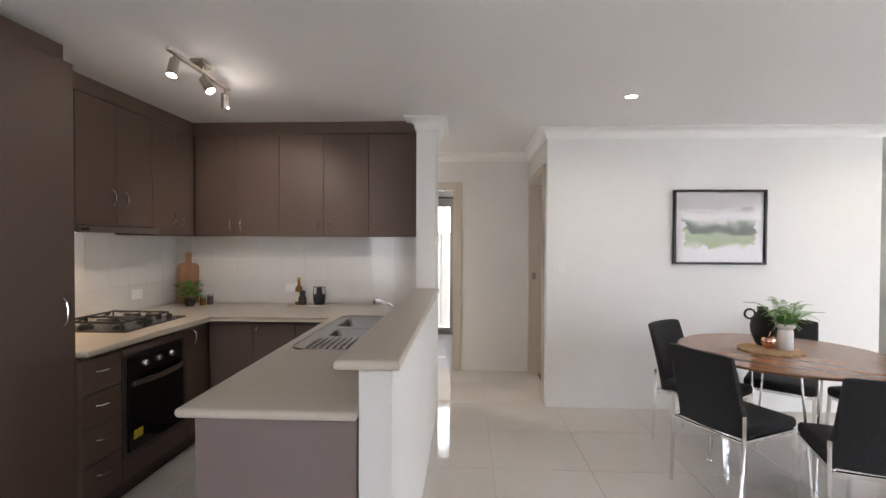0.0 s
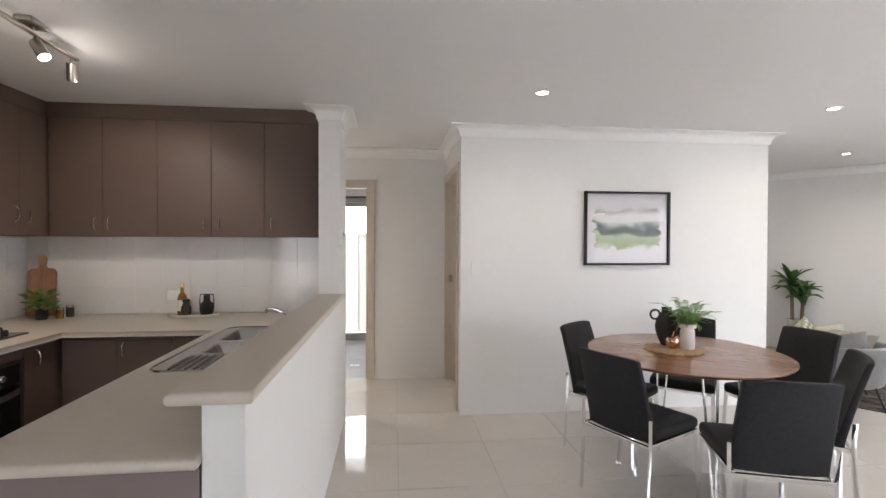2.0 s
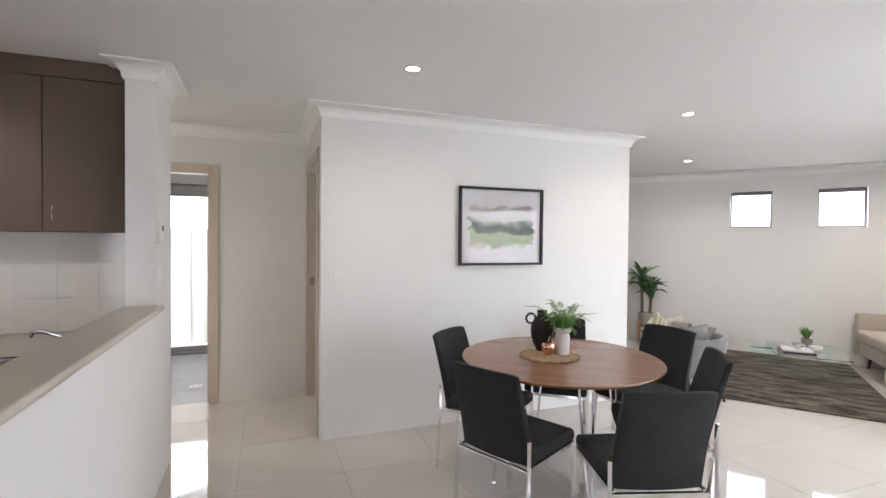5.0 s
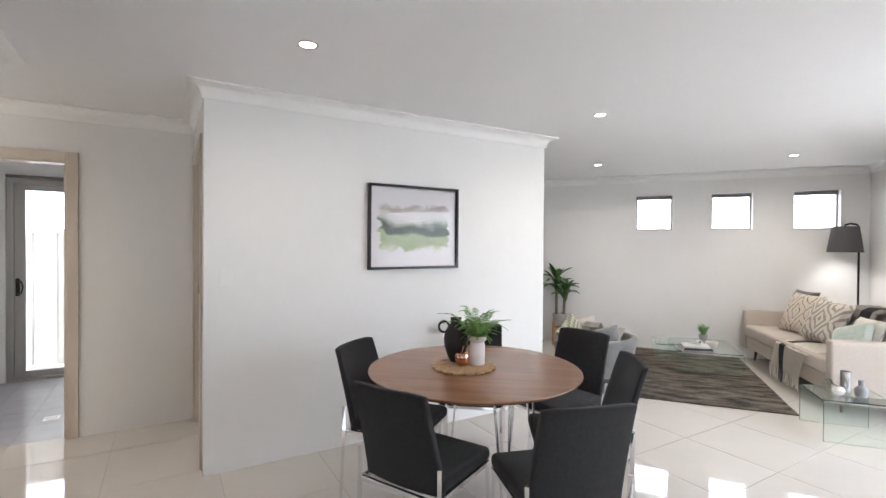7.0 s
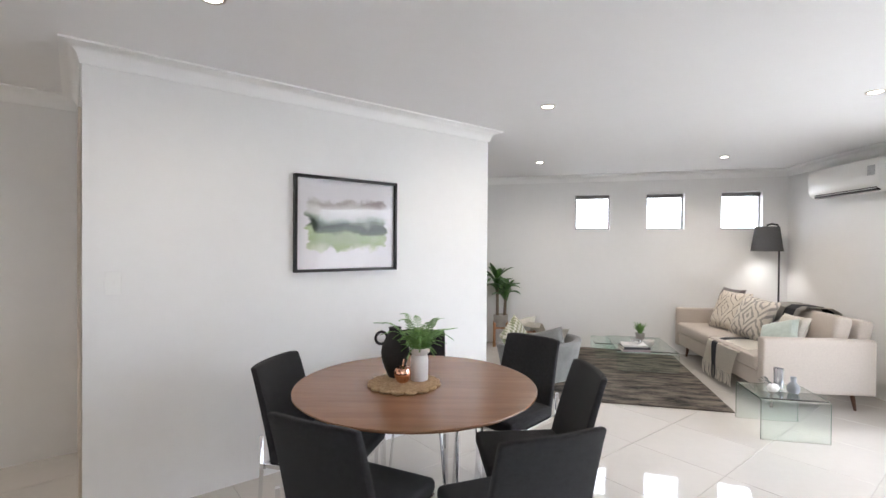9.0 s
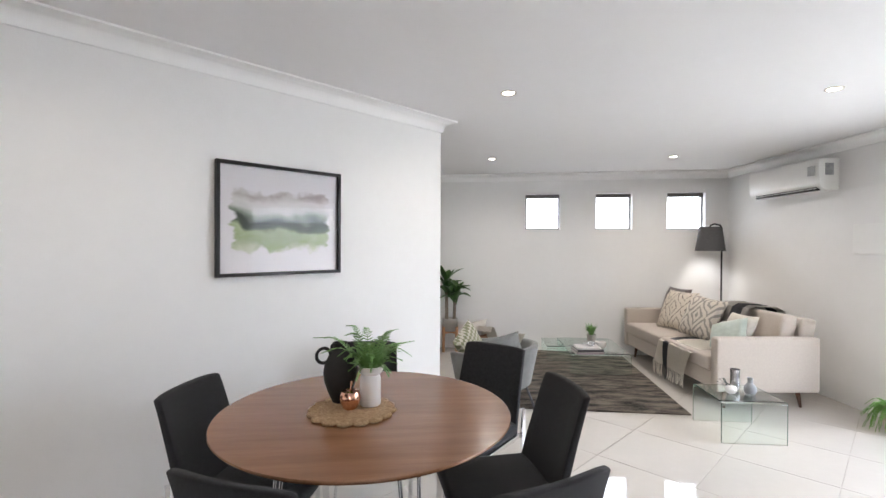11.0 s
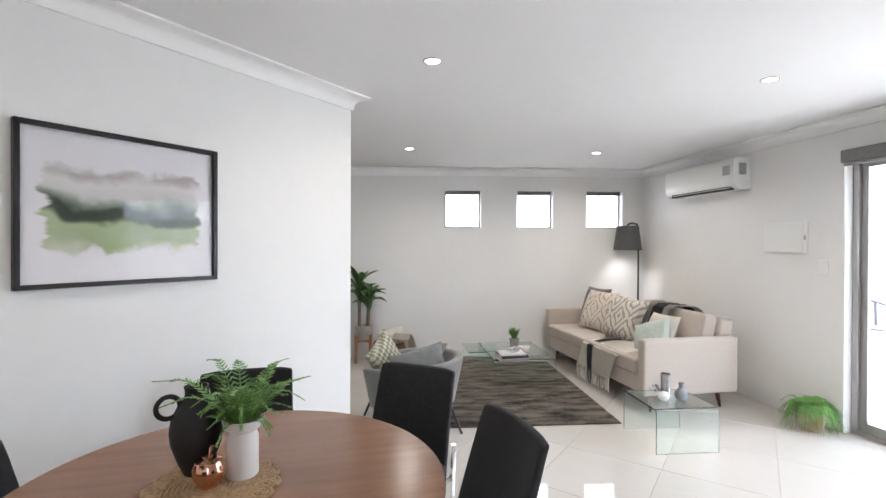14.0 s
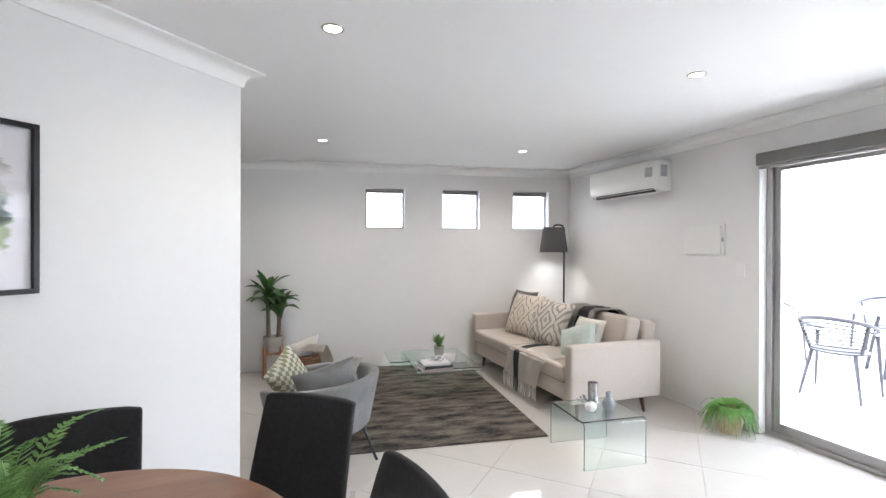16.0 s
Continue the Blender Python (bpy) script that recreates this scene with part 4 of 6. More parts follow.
# sink
def round_rect(x0, x1, y0, y1, r, n=6):
    """A rectangle's outline with round corners, counter-clockwise."""
    out = []
    for cx, cy, a0 in ((x1 - r, y1 - r, 0), (x0 + r, y1 - r, 90), (x0 + r, y0 + r, 180), (x1 - r, y0 + r, 270)):
        out += [(cx + r * math.cos(radians(a0 + 90 * k / n)), cy + r * math.sin(radians(a0 + 90 * k / n))) for k in range(n + 1)]
    return out


def loft(bm, rings, close=False):
    rows = [[bm.verts.new((x, y, z)) for x, y in outline] for outline, z in rings]
    for a, b in zip(rows, rows[1:]):
        for i in range(len(a)):
            j = (i + 1) % len(a)
            bm.faces.new((a[i], a[j], b[j], b[i]))
    if close:
        bm.faces.new(rows[-1])
    return rows


sink = thing("kitchen_sink", "stainless steel double bowl sink with drainer set in the peninsula worktop", "sink", pose(-0.163, 3.08, BZ))
bowls = [(-0.135, 0.170, -0.205, 0.055), (-0.165, 0.170, 0.095, 0.455)]
bm = bmesh.new()
edges = []
for outline in [round_rect(-0.222, 0.222, -0.512, 0.512, 0.07)] + [round_rect(*b, 0.06) for b in bowls]:
    vs = [bm.verts.new((x, y, 0.0045)) for x, y in outline]
    edges += [bm.edges.new((vs[i], vs[(i + 1) % len(vs)])) for i in range(len(vs))]
bmesh.ops.triangle_fill(bm, use_beauty=True, use_dissolve=False, edges=edges)
loft(bm, [(round_rect(-0.236, 0.236, -0.526, 0.526, 0.08), 0.0005), (round_rect(-0.234, 0.234, -0.524, 0.524, 0.08), 0.006), (round_rect(-0.228, 0.228, -0.518, 0.518, 0.075), 0.0075), (round_rect(-0.222, 0.222, -0.512, 0.512, 0.07), 0.0045)])
part("rim", bm, "sink_steel", sink, "stainless steel deck with a rolled rim", smooth=True)
bm = bmesh.new()
for k in range(10):
    x = -0.145 + 0.034 * k
    tube(bm, [(x, -0.485, 0.0035), (x, -0.47, 0.006), (x, -0.25, 0.006), (x, -0.235, 0.0035)], 0.006, 8)
part("drainer", bm, "sink_steel", sink, "ribbed steel drainer", smooth=True)
for x0, x1, y0, y1 in bowls:
    bm = bmesh.new()
    loft(bm, [(round_rect(x0, x1, y0, y1, 0.06), 0.0045), (round_rect(x0 + 0.006, x1 - 0.006, y0 + 0.006, y1 - 0.006, 0.057), -0.006), (round_rect(x0 + 0.018, x1 - 0.018, y0 + 0.018, y1 - 0.018, 0.055), -0.125),
              (round_rect(x0 + 0.03, x1 - 0.03, y0 + 0.03, y1 - 0.03, 0.05), -0.15), (round_rect(x0 + 0.055, x1 - 0.055, y0 + 0.055, y1 - 0.055, 0.04), -0.16)], close=True)
    bowl = part("bowl", bm, "sink_steel", sink, "deep stainless steel bowl", smooth=True)
    bm = bmesh.new()
    lathe(bm, [(0, -0.1595), (0.036, -0.1595), (0.040, -0.1565), (0.032, -0.1575), (0, -0.158)], 24, ((x0 + x1) / 2, (y0 + y1) / 2, 0))
    part("drain", bm, "chrome", bowl, "round chrome drain", smooth=True)
tap = thing("kitchen_tap", "chrome kitchen mixer tap behind the sink", "tap", pose(0.030, 3.50, BZ + 0.0045))
bm = bmesh.new()
lathe(bm, [(0, 0), (0.024, 0), (0.024, 0.03), (0.019, 0.05), (0.018, 0.075), (0, 0.08)], 20)
tube(bm, [(0, 0, 0.06), (-0.06, 0, 0.10), (-0.13, 0, 0.128), (-0.165, 0, 0.126), (-0.175, 0, 0.105)], 0.0095, 12)
part("tap_body", bm, "chrome", tap, "chrome body and spout", smooth=True)
bm = bmesh.new()
tube(bm, [(0.0, 0, 0.078), (0.02, 0.01, 0.10), (0.06, 0.02, 0.115)], 0.006, 10)
part("lever", bm, "chrome", tap, "chrome lever", smooth=True)

# things on the worktop
M["tray"] = shader("cream_stoneware", (0.62, 0.57, 0.50), 0.6, var=0.06, scale=25)
M["amber"] = shader("amber_glass", (0.35, 0.16, 0.03), 0.08, var=0.1, trans=0.4)
M["smoke"] = shader("smoked_glass", (0.10, 0.085, 0.075), 0.08, var=0.1, trans=0.3)
tray = thing("tray", "oval cream tray on the beige worktop", "tray", pose(-0.815, 4.11, BZ))
bm = bmesh.new()
ring = [(0.175 * math.cos(2 * math.pi * k / 40), 0.085 * math.sin(2 * math.pi * k / 40)) for k in range(40)]
prism(bm, ring, 0.0, 0.008)
tube(bm, [(x, y, 0.012) for x, y in ring + ring[:1]], 0.007, 8, cap=False)
part("tray_body", bm, "tray", tray, smooth=True)
bt = thing("bottle", "tall amber bottle with a gold cap on the cream tray", "bottle", pose(-0.905, 4.13, BZ + 0.0085))
bm = bmesh.new()
lathe(bm, [(0, 0), (0.030, 0), (0.032, 0.006), (0.032, 0.12), (0.026, 0.145), (0.012, 0.165), (0.011, 0.205), (0, 0.206)], 24)
part("bottle_body", bm, "amber", bt, "amber glass", smooth=True)
bm = bmesh.new()
lathe(bm, [(0.0326, 0.03), (0.0328, 0.03), (0.0328, 0.11), (0.0326, 0.11)], 24)
part("label", bm, shader("paper_label", (0.7, 0.68, 0.62), 0.7, var=0.03), bt, "pale paper label")
bm = bmesh.new()
lathe(bm, [(0, 0.200), (0.014, 0.200), (0.014, 0.228), (0, 0.229)], 20)
part("cap", bm, shader("brass", (0.75, 0.5, 0.2), 0.25, metal=1, var=0.05), bt, "gold cap", smooth=True)
jar = thing("jar", "small smoked glass jar with a dark lid on the cream tray", "jar", pose(-0.855, 4.075, BZ + 0.0085))
bm = bmesh.new()
lathe(bm, [(0, 0), (0.026, 0), (0.034, 0.02), (0.034, 0.06), (0.022, 0.085), (0.020, 0.10), (0, 0.10)], 24)
part("jar_body", bm, "smoke", jar, "smoked glass body", smooth=True)
bm = bmesh.new()
lathe(bm, [(0, 0.100), (0.026, 0.100), (0.024, 0.12), (0.006, 0.127), (0, 0.127)], 20)
part("lid", bm, "black_metal", jar, "dark lid", smooth=True)
kv = thing("vase", "small matt black vase with a wire handle on the cream tray", "vase", pose(-0.728, 4.12, BZ + 0.0085))
bm = bmesh.new()
lathe(bm, [(0, 0), (0.036, 0), (0.046, 0.02), (0.050, 0.05), (0.042, 0.085), (0.024, 0.10), (0.022, 0.145), (0.018, 0.145), (0.018, 0.10), (0, 0.095)], 28)
part("vase_body", bm, "black_ceramic", kv, smooth=True)
bm = bmesh.new()
tube(bm, [(-0.048, 0, 0.05), (-0.050, 0, 0.10), (-0.046, 0, 0.150), (0.046, 0, 0.150), (0.050, 0, 0.10), (0.048, 0, 0.05)], 0.004, 8)
part("handle", bm, "black_metal", kv, "square black wire handle", smooth=True)

M["board"] = shader("oiled_board", (0.22, 0.095, 0.045), 0.45, color2=(0.42, 0.22, 0.12), scale=4, stretch=(12, 12, 1), bump=0.03)
bd = thing("chopping_board", "tall timber chopping board leaning on the white tiled wall", "chopping board", pose(-1.905, 4.185, BZ + 0.002, -9, 0, 22))
bm = bmesh.new()
prism(bm, [(-0.075, 0.0), (0.075, 0.0), (0.085, 0.01), (0.085, 0.32), (0.07, 0.345), (0.03, 0.35), (0.022, 0.37), (0.026, 0.43), (0.012, 0.445), (-0.012, 0.445), (-0.026, 0.43), (-0.022, 0.37), (-0.03, 0.35), (-0.07, 0.345), (-0.085, 0.32), (-0.085, 0.01)], -0.010, 0.010)
bmesh.ops.transform(bm, matrix=pose(0, 0, 0, 90, 0, 0), verts=bm.verts)
part("board_body", bm, "board", bd)
pp = thing("potted_plant", "small bushy green herb in a dark pot on the worktop", "plant", pose(-1.79, 4.03, BZ))
bm = bmesh.new()
lathe(bm, [(0, 0), (0.030, 0), (0.040, 0.03), (0.036, 0.065), (0.030, 0.07), (0, 0.062)], 24)
part("pot", bm, "black_ceramic", pp, "round dark pot", smooth=True)
rng = random.Random(8)
bm = bmesh.new()
for k in range(120):
    a, r, z = rng.uniform(0, 6.28), rng.uniform(0.01, 0.10), rng.uniform(0.07, 0.21)
    if r > 0.10 * math.sin(math.pi * (z - 0.04) / 0.2) + 0.03:
        continue
    p = Vector((r * math.cos(a), r * math.sin(a), z))
    blade(bm, p * 0.9, p + Vector((math.cos(a) * 0.035, math.sin(a) * 0.035, rng.uniform(-0.015, 0.015))), 0.028, 0.004, 3)
part("leaves", bm, shader("herb_leaf", (0.06, 0.17, 0.03), 0.5, color2=(0.17, 0.36, 0.07), scale=30), pp, "bushy green leaves")
for x, y, h, c in ((-1.715, 4.09, 0.075, "amber"), (-1.685, 4.15, 0.085, "smoke")):
    j = thing("spice_jar", "small glass jar of spices beside the herb pot", "jar", pose(x, y, BZ), "spice jars")
    bm = bmesh.new()
    lathe(bm, [(0, 0), (0.024, 0), (0.025, 0.004), (0.025, h - 0.02), (0.022, h - 0.015), (0, h - 0.015)], 20)
    part("jar_body", bm, c, j, "glass body", smooth=True)
    bm = bmesh.new()
    lathe(bm, [(0, h - 0.0145), (0.025, h - 0.0145), (0.025, h), (0, h)], 20)
    part("lid", bm, "steel", j, "metal lid", smooth=True)
wall_plate("power_point", "white double power point on the tiled kitchen wall", pose(KX + 0.012, 3.75, 1.02, 0, 0, 90), 0.118, 0.072, [(-0.03, 0.02, 0.012, 0.016), (0.03, 0.02, 0.012, 0.016)], "power point")
wall_plate("power_point", "white double power point on the tiled back wall", pose(-1.01, KY - 0.012, 1.03), 0.118, 0.072, [(-0.03, 0.02, 0.012, 0.016), (0.03, 0.02, 0.012, 0.016)], "power point")

# ceiling track light
trk = thing("track_light", "brushed metal bar with three spotlights on the kitchen ceiling", "light", pose(-0.945, 2.76, CEIL, 0, 0, 2))
part("ceiling_plate", B((-0.035, 0.035, -0.06, 0.06, -0.022, -0.0005), bevel=0.003), "nickel", trk, "square ceiling plate")
part("bar", B((-0.012, 0.012, -0.31, 0.31, -0.060, -0.045), (-0.008, 0.008, -0.008, 0.008, -0.045, -0.022), bevel=0.002), "nickel", trk, "flat metal bar")
for y, rx, ry, lit in ((-0.25, -14, 4, True), (0.02, -10, -32, True), (0.27, 24, 12, False)):
    hd = part("spotlight", B((-0.006, 0.006, -0.006, 0.006, -0.085, -0.060)), "nickel", trk, "adjustable metal spotlight", m=pose(0, y, 0))
    bm = bmesh.new()
    lathe(bm, [(0, 0.004), (0.020, 0.004), (0.024, 0.0), (0.026, -0.085), (0.023, -0.085), (0.021, -0.070)], 24)
    part("spot_shade", bm, "nickel", hd, "tubular metal shade", smooth=True, m=pose(0, 0, -0.085, rx, ry, 0))
    bm = bmesh.new()
    lathe(bm, [(0, -0.078), (0.022, -0.078), (0.022, -0.072), (0, -0.070)], 20)
    part("bulb", bm, shader("bulb_glow", (1, 1, 1), 0.5, emit=(1, 0.93, 0.82), strength=40 if lit else 3), hd, "glowing bulb" if lit else "dim bulb", m=pose(0, 0, -0.085, rx, ry, 0))

# ---- living room ----
def L(u, v, z=0.0, rz=0.0):
    """A pose in the living room: u towards the window wall, v towards the sliding door wall."""
    return LIV @ pose(u, -v, z, 0, 0, rz)


M["rug"] = shader("distressed_rug", (0.011, 0.010, 0.011), 0.95, color2=(0.190, 0.160, 0.128), scale=4.5, stretch=(2.6, 0.8, 1), bump=0.9, bump_scale=110, span=(0.56, 0.90))
rug = thing("rug", "distressed charcoal and taupe rug on the tiled floor", "rug", L(7.393, 1.178, 0.0, -6.3))
bm = bmesh.new()
NX, NY = 30, 24
grid = [[bm.verts.new((-1.2 + 2.4 * i / NX, -0.825 + 1.65 * j / NY, 0.011 + 0.0025 * noise.noise((i * 0.4, j * 0.4, 0)))) for j in range(NY + 1)] for i in range(NX + 1)]
for i in range(NX):
    for j in range(NY):
        bm.faces.new((grid[i][j], grid[i + 1][j], grid[i + 1][j + 1], grid[i][j + 1]))
box(bm, -1.2, 1.2, -0.825, 0.825, 0.0, 0.008)
part("rug_body", bm, "rug", rug, smooth=True)
bm = bmesh.new()
rng = random.Random(4)
for k in range(150):
    y = -0.82 + 1.64 * k / 149
    for s in (-1, 1):
        blade(bm, (s * 1.195, y, 0.006), (s * (1.215 + rng.uniform(0, 0.008)), y + rng.uniform(-0.004, 0.004), 0.003), 0.005, 0.001, 2)
tagged(part("rug_fringe", bm, "rug", rug, "short dark fringe"), kind="stuff")

# sofa: local x along its length, front towards +y
sofa = thing("sofa", "beige linen sofa on dark tapered timber legs", "sofa", L(7.257, 2.612))
SL, SD = 1.027, 0.460
part("base", B((-SL + 0.10, SL - 0.10, -SD + 0.06, SD - 0.015, 0.165, 0.315), bevel=0.014, segs=3), "sofa", sofa, smooth=True)
for s in (-1, 1):
    part("arm", B((s * SL, s * (SL - 0.098), -SD, SD, 0.150, 0.634), bevel=0.022, segs=3), "sofa", sofa, "square beige linen arm", smooth=True)
    for y in (-0.33, 0.33):
        bm = bmesh.new()
        tube(bm, [(s * 0.92, y, 0.16), (s * 0.945, y + (0.015 if y > 0 else -0.015), 0.0)], 0.02, 14, radii=[0.022, 0.011])
        part("leg", bm, "dark_wood", sofa, "dark tapered timber leg", smooth=True)
bm = bmesh.new()
box(bm, -SL + 0.10, SL - 0.10, -0.07, 0.07, 0, 0.52, bevel=0.03, segs=3)
part("backrest", bm, "sofa", sofa, "padded linen back", smooth=True, m=pose(0, -SD + 0.105, 0.275, 10, 0, 0))
for s in (-1, 1):
    bm = B((s * 0.005, s * (SL - 0.105), -0.27, SD + 0.012, 0.318, 0.452), bevel=0.03, segs=4)
    part("seat_cushion", bm, "sofa", sofa, "thick boxed seat cushion", smooth=True)
    bm = bmesh.new()
    box(bm, s * 0.005, s * (SL - 0.108), -0.075, 0.075, 0.0, 0.375, bevel=0.04, segs=4)
    part("back_cushion", bm, "sofa", sofa, "boxed back cushion with piping", smooth=True, m=pose(0, -0.195, 0.452, 14, 0, 0))
    for zz in (0.335, 0.436):
        bm = bmesh.new()
        tube(bm, [(s * 0.02, SD + 0.006, zz), (s * (SL - 0.12), SD + 0.006, zz)], 0.004, 6)
        part("piping", bm, "sofa", sofa, smooth=True)


def pattern_material(name, base, line, px, pz, width, second=None):
    """Fabric with nested diamond lines."""
    mat = shader(name, base, 0.92, var=0.06, scale=80, bump=0.4, bump_scale=300)
    n, l = mat.node_tree.nodes, mat.node_tree.links
    b = n["Principled BSDF"]
    old = b.inputs["Base Color"].links[0].from_socket
    tc = n.new("ShaderNodeTexCoord")
    sep = n.new("ShaderNodeSeparateXYZ")
    nz = n.new("ShaderNodeTexNoise")
    nz.inputs["Scale"].default_value = 12
    l.new(tc.outputs["Object"], nz.inputs["Vector"])
    l.new(tc.outputs["Object"], sep.inputs[0])

    def mt(op, a, c):
        q = n.new("ShaderNodeMath")
        q.operation = op
        for i, v in enumerate((a, c)):
            if v is None:
                continue
            if isinstance(v, (int, float)):
                q.inputs[i].default_value = v
            else:
                l.new(v, q.inputs[i])
        return q.outputs[0]

    wob = mt("MULTIPLY", mt("SUBTRACT", nz.outputs["Fac"], 0.5), 0.05)
    ax = mt("MULTIPLY", mt("PINGPONG", mt("ADD", sep.outputs["X"], wob), px / 2), 2 / px)
    ay = mt("MULTIPLY", mt("PINGPONG", mt("ADD", sep.outputs["Y"], wob), pz / 2), 2 / pz)
    d = mt("FRACT", mt("MULTIPLY", mt("ADD", ax, ay), 2.0), None)
    m1 = mt("LESS_THAN", d, width)
    mix = n.new("ShaderNodeMix")
    mix.data_type = "RGBA"
    l.new(m1, mix.inputs[0])
    l.new(old, mix.inputs[6])
    mix.inputs[7].default_value = (*line, 1)
    l.new(mix.outputs[2], b.inputs["Base Color"])
    return mat


M["pat_dark"] = pattern_material("cream_diamond_fabric", (0.62, 0.56, 0.48), (0.06, 0.052, 0.048), 0.25, 0.36, 0.12)
M["pat_grey"] = pattern_material("cream_grey_fabric", (0.60, 0.55, 0.48), (0.30, 0.28, 0.26), 0.24, 0.34, 0.42)
M["charcoal_fabric"] = shader("charcoal_velvet", (0.085, 0.07, 0.07), 0.9, var=0.15, scale=30, bump=0.2, sheen=0.3)
M["sage_fabric"] = shader("pale_sage_fabric", (0.42, 0.48, 0.44), 0.85, var=0.1, scale=20, bump=0.2, sheen=0.3)
M["oat_fabric"] = shader("oat_fabric", (0.60, 0.57, 0.51), 0.9, var=0.06, scale=30, bump=0.3)


def cushion(name, label, m, w, h, t, mat):
    c = thing(name, label, "cushion", m, "")
    part("cover", pillow(w, h, t), mat, c, smooth=True)
    return c


def on_sofa(x, y, z, rx, ry=0, rz=0):
    return sofa.matrix_basis @ pose(x, y, z) @ pose(0, 0, 0, rx, ry, rz)


# cushions face the front of the sofa, leaning back
cushion("cushion", "charcoal velvet cushion at the far end of the beige sofa", on_sofa(0.73, -0.06, 0.700, 70, 0, 188), 0.44, 0.46, 0.12, "charcoal_fabric")
cushion("cushion", "cream cushion with dark diamond lines on the beige sofa", on_sofa(0.45, 0.05, 0.680, 66, 0, 192), 0.49, 0.48, 0.15, "pat_dark")
cushion("cushion", "cream cushion with thick grey diamonds on the beige sofa", on_sofa(-0.10, 0.07, 0.672, 66, 5, 192), 0.48, 0.47, 0.15, "pat_grey")
cushion("cushion", "oat linen cushion on the beige sofa", on_sofa(-0.58, -0.02, 0.62, 66, 0, 186), 0.36, 0.34, 0.11, "oat_fabric")
cushion("cushion", "pale sage cushion lying on the beige sofa", on_sofa(-0.64, 0.12, 0.580, 54, 0, 196) @ pose(0, 0, 0, 0, 0, 24), 0.36, 0.34, 0.13, "sage_fabric")


def stripes(name, base, dark, at, w):
    mat = shader(name, base, 0.95, var=0.06, scale=60, bump=0.5, bump_scale=260)
    n, l = mat.node_tree.nodes, mat.node_tree.links
    b = n["Principled BSDF"]
    old = b.inputs["Base Color"].links[0].from_socket
    tc, sep = n.new("ShaderNodeTexCoord"), n.new("ShaderNodeSeparateXYZ")
    l.new(tc.outputs["Object"], sep.inputs[0])
    a = n.new("ShaderNodeMath")
    a.operation = "SUBTRACT"
    l.new(sep.outputs["X"], a.inputs[0])
    a.inputs[1].default_value = at
    c = n.new("ShaderNodeMath")
    c.operation = "ABSOLUTE"
    l.new(a.outputs[0], c.inputs[0])
    d = n.new("ShaderNodeMath")
    d.operation = "LESS_THAN"
    l.new(c.outputs[0], d.inputs[0])
    d.inputs[1].default_value = w
    mix = n.new("ShaderNodeMix")
    mix.data_type = "RGBA"
    l.new(d.outputs[0], mix.inputs[0])
    l.new(old, mix.inputs[6])
    mix.inputs[7].default_value = (*dark, 1)
    l.new(mix.outputs[2], b.inputs["Base Color"])
    return mat


def drape(name, label, m, width, path, mat, fringe=0.0, thick=0.008, category="throw", seed=1, skew=0.0):
    """A blanket draped along a path of (y, z), wide along x; its start lies skew to the side of its end."""
    t = thing(name, label, category, m)
    bm = bmesh.new()
    nx = 16
    rg = random.Random(seed)
    rows = []
    for k, (y, z) in enumerate(path):
        f = k / (len(path) - 1)
        rows.append([bm.verts.new(((-0.5 + i / nx) * width * (1 - 0.05 * math.sin(f * 3)) + skew * (1 - f) + 0.012 * math.sin(k * 0.9 + i), y + 0.006 * math.sin(i * 1.3 + k * 0.5), z + 0.004 * math.sin(i * 1.7 + k))) for i in range(nx + 1)])
    for a, b in zip(rows, rows[1:]):
        for i in range(nx):
            bm.faces.new((a[i], a[i + 1], b[i + 1], b[i]))
    bmesh.ops.solidify(bm, geom=list(bm.faces), thickness=thick)
    part("blanket", bm, mat, t, smooth=True)
    if fringe:
        bm = bmesh.new()
        y, z = path[-1]
        for k in range(26):
            x = (-0.5 + k / 25) * width * 0.96
            tube(bm, [(x, y, z + 0.006), (x + rg.uniform(-0.006, 0.006), y + rg.uniform(-0.004, 0.008), z - fringe * 0.5), (x + rg.uniform(-0.012, 0.012), y + rg.uniform(-0.004, 0.01), z - fringe * rg.uniform(0.8, 1.05))], 0.004, 5)
        part("fringe", bm, mat, t, "knotted cream fringe", smooth=True)
    return t


M["throw"] = stripes("cream_wool_stripe", (0.82, 0.78, 0.70), (0.075, 0.08, 0.09), 0.05, 0.05)
M["throw_dark"] = stripes("grey_wool_stripe", (0.40, 0.38, 0.35), (0.05, 0.05, 0.055), -0.06, 0.08)
yf = SD + 0.026
drape("throw_blanket", "fringed cream wool throw with a charcoal stripe on the sofa", on_sofa(-0.22, 0, 0, 0, 0, 0), 0.66,
      [(-0.02, 0.470), (0.10, 0.468), (0.22, 0.470), (0.34, 0.466), (0.41, 0.455), (yf + 0.004, 0.42), (yf + 0.010, 0.36), (yf + 0.012, 0.29), (yf + 0.012, 0.22), (yf + 0.010, 0.17)], "throw", 0.13, 0.009, skew=-0.26)
drape("throw_blanket", "dark grey checked wool throw over the back of the sofa", on_sofa(-0.33, 0, 0, 0, 0, 0), 0.50,
      [(0.02, 0.52), (-0.04, 0.62), (-0.085, 0.72), (-0.13, 0.825), (-0.19, 0.855), (-0.28, 0.850), (-0.40, 0.845), (-0.475, 0.80), (-0.49, 0.70)], "throw_dark", 0.0, 0.007, seed=3)

# glass tables
M["glass_edge"] = shader("green_glass_edge", (0.10, 0.28, 0.23), 0.1, trans=0.5, var=0.05)


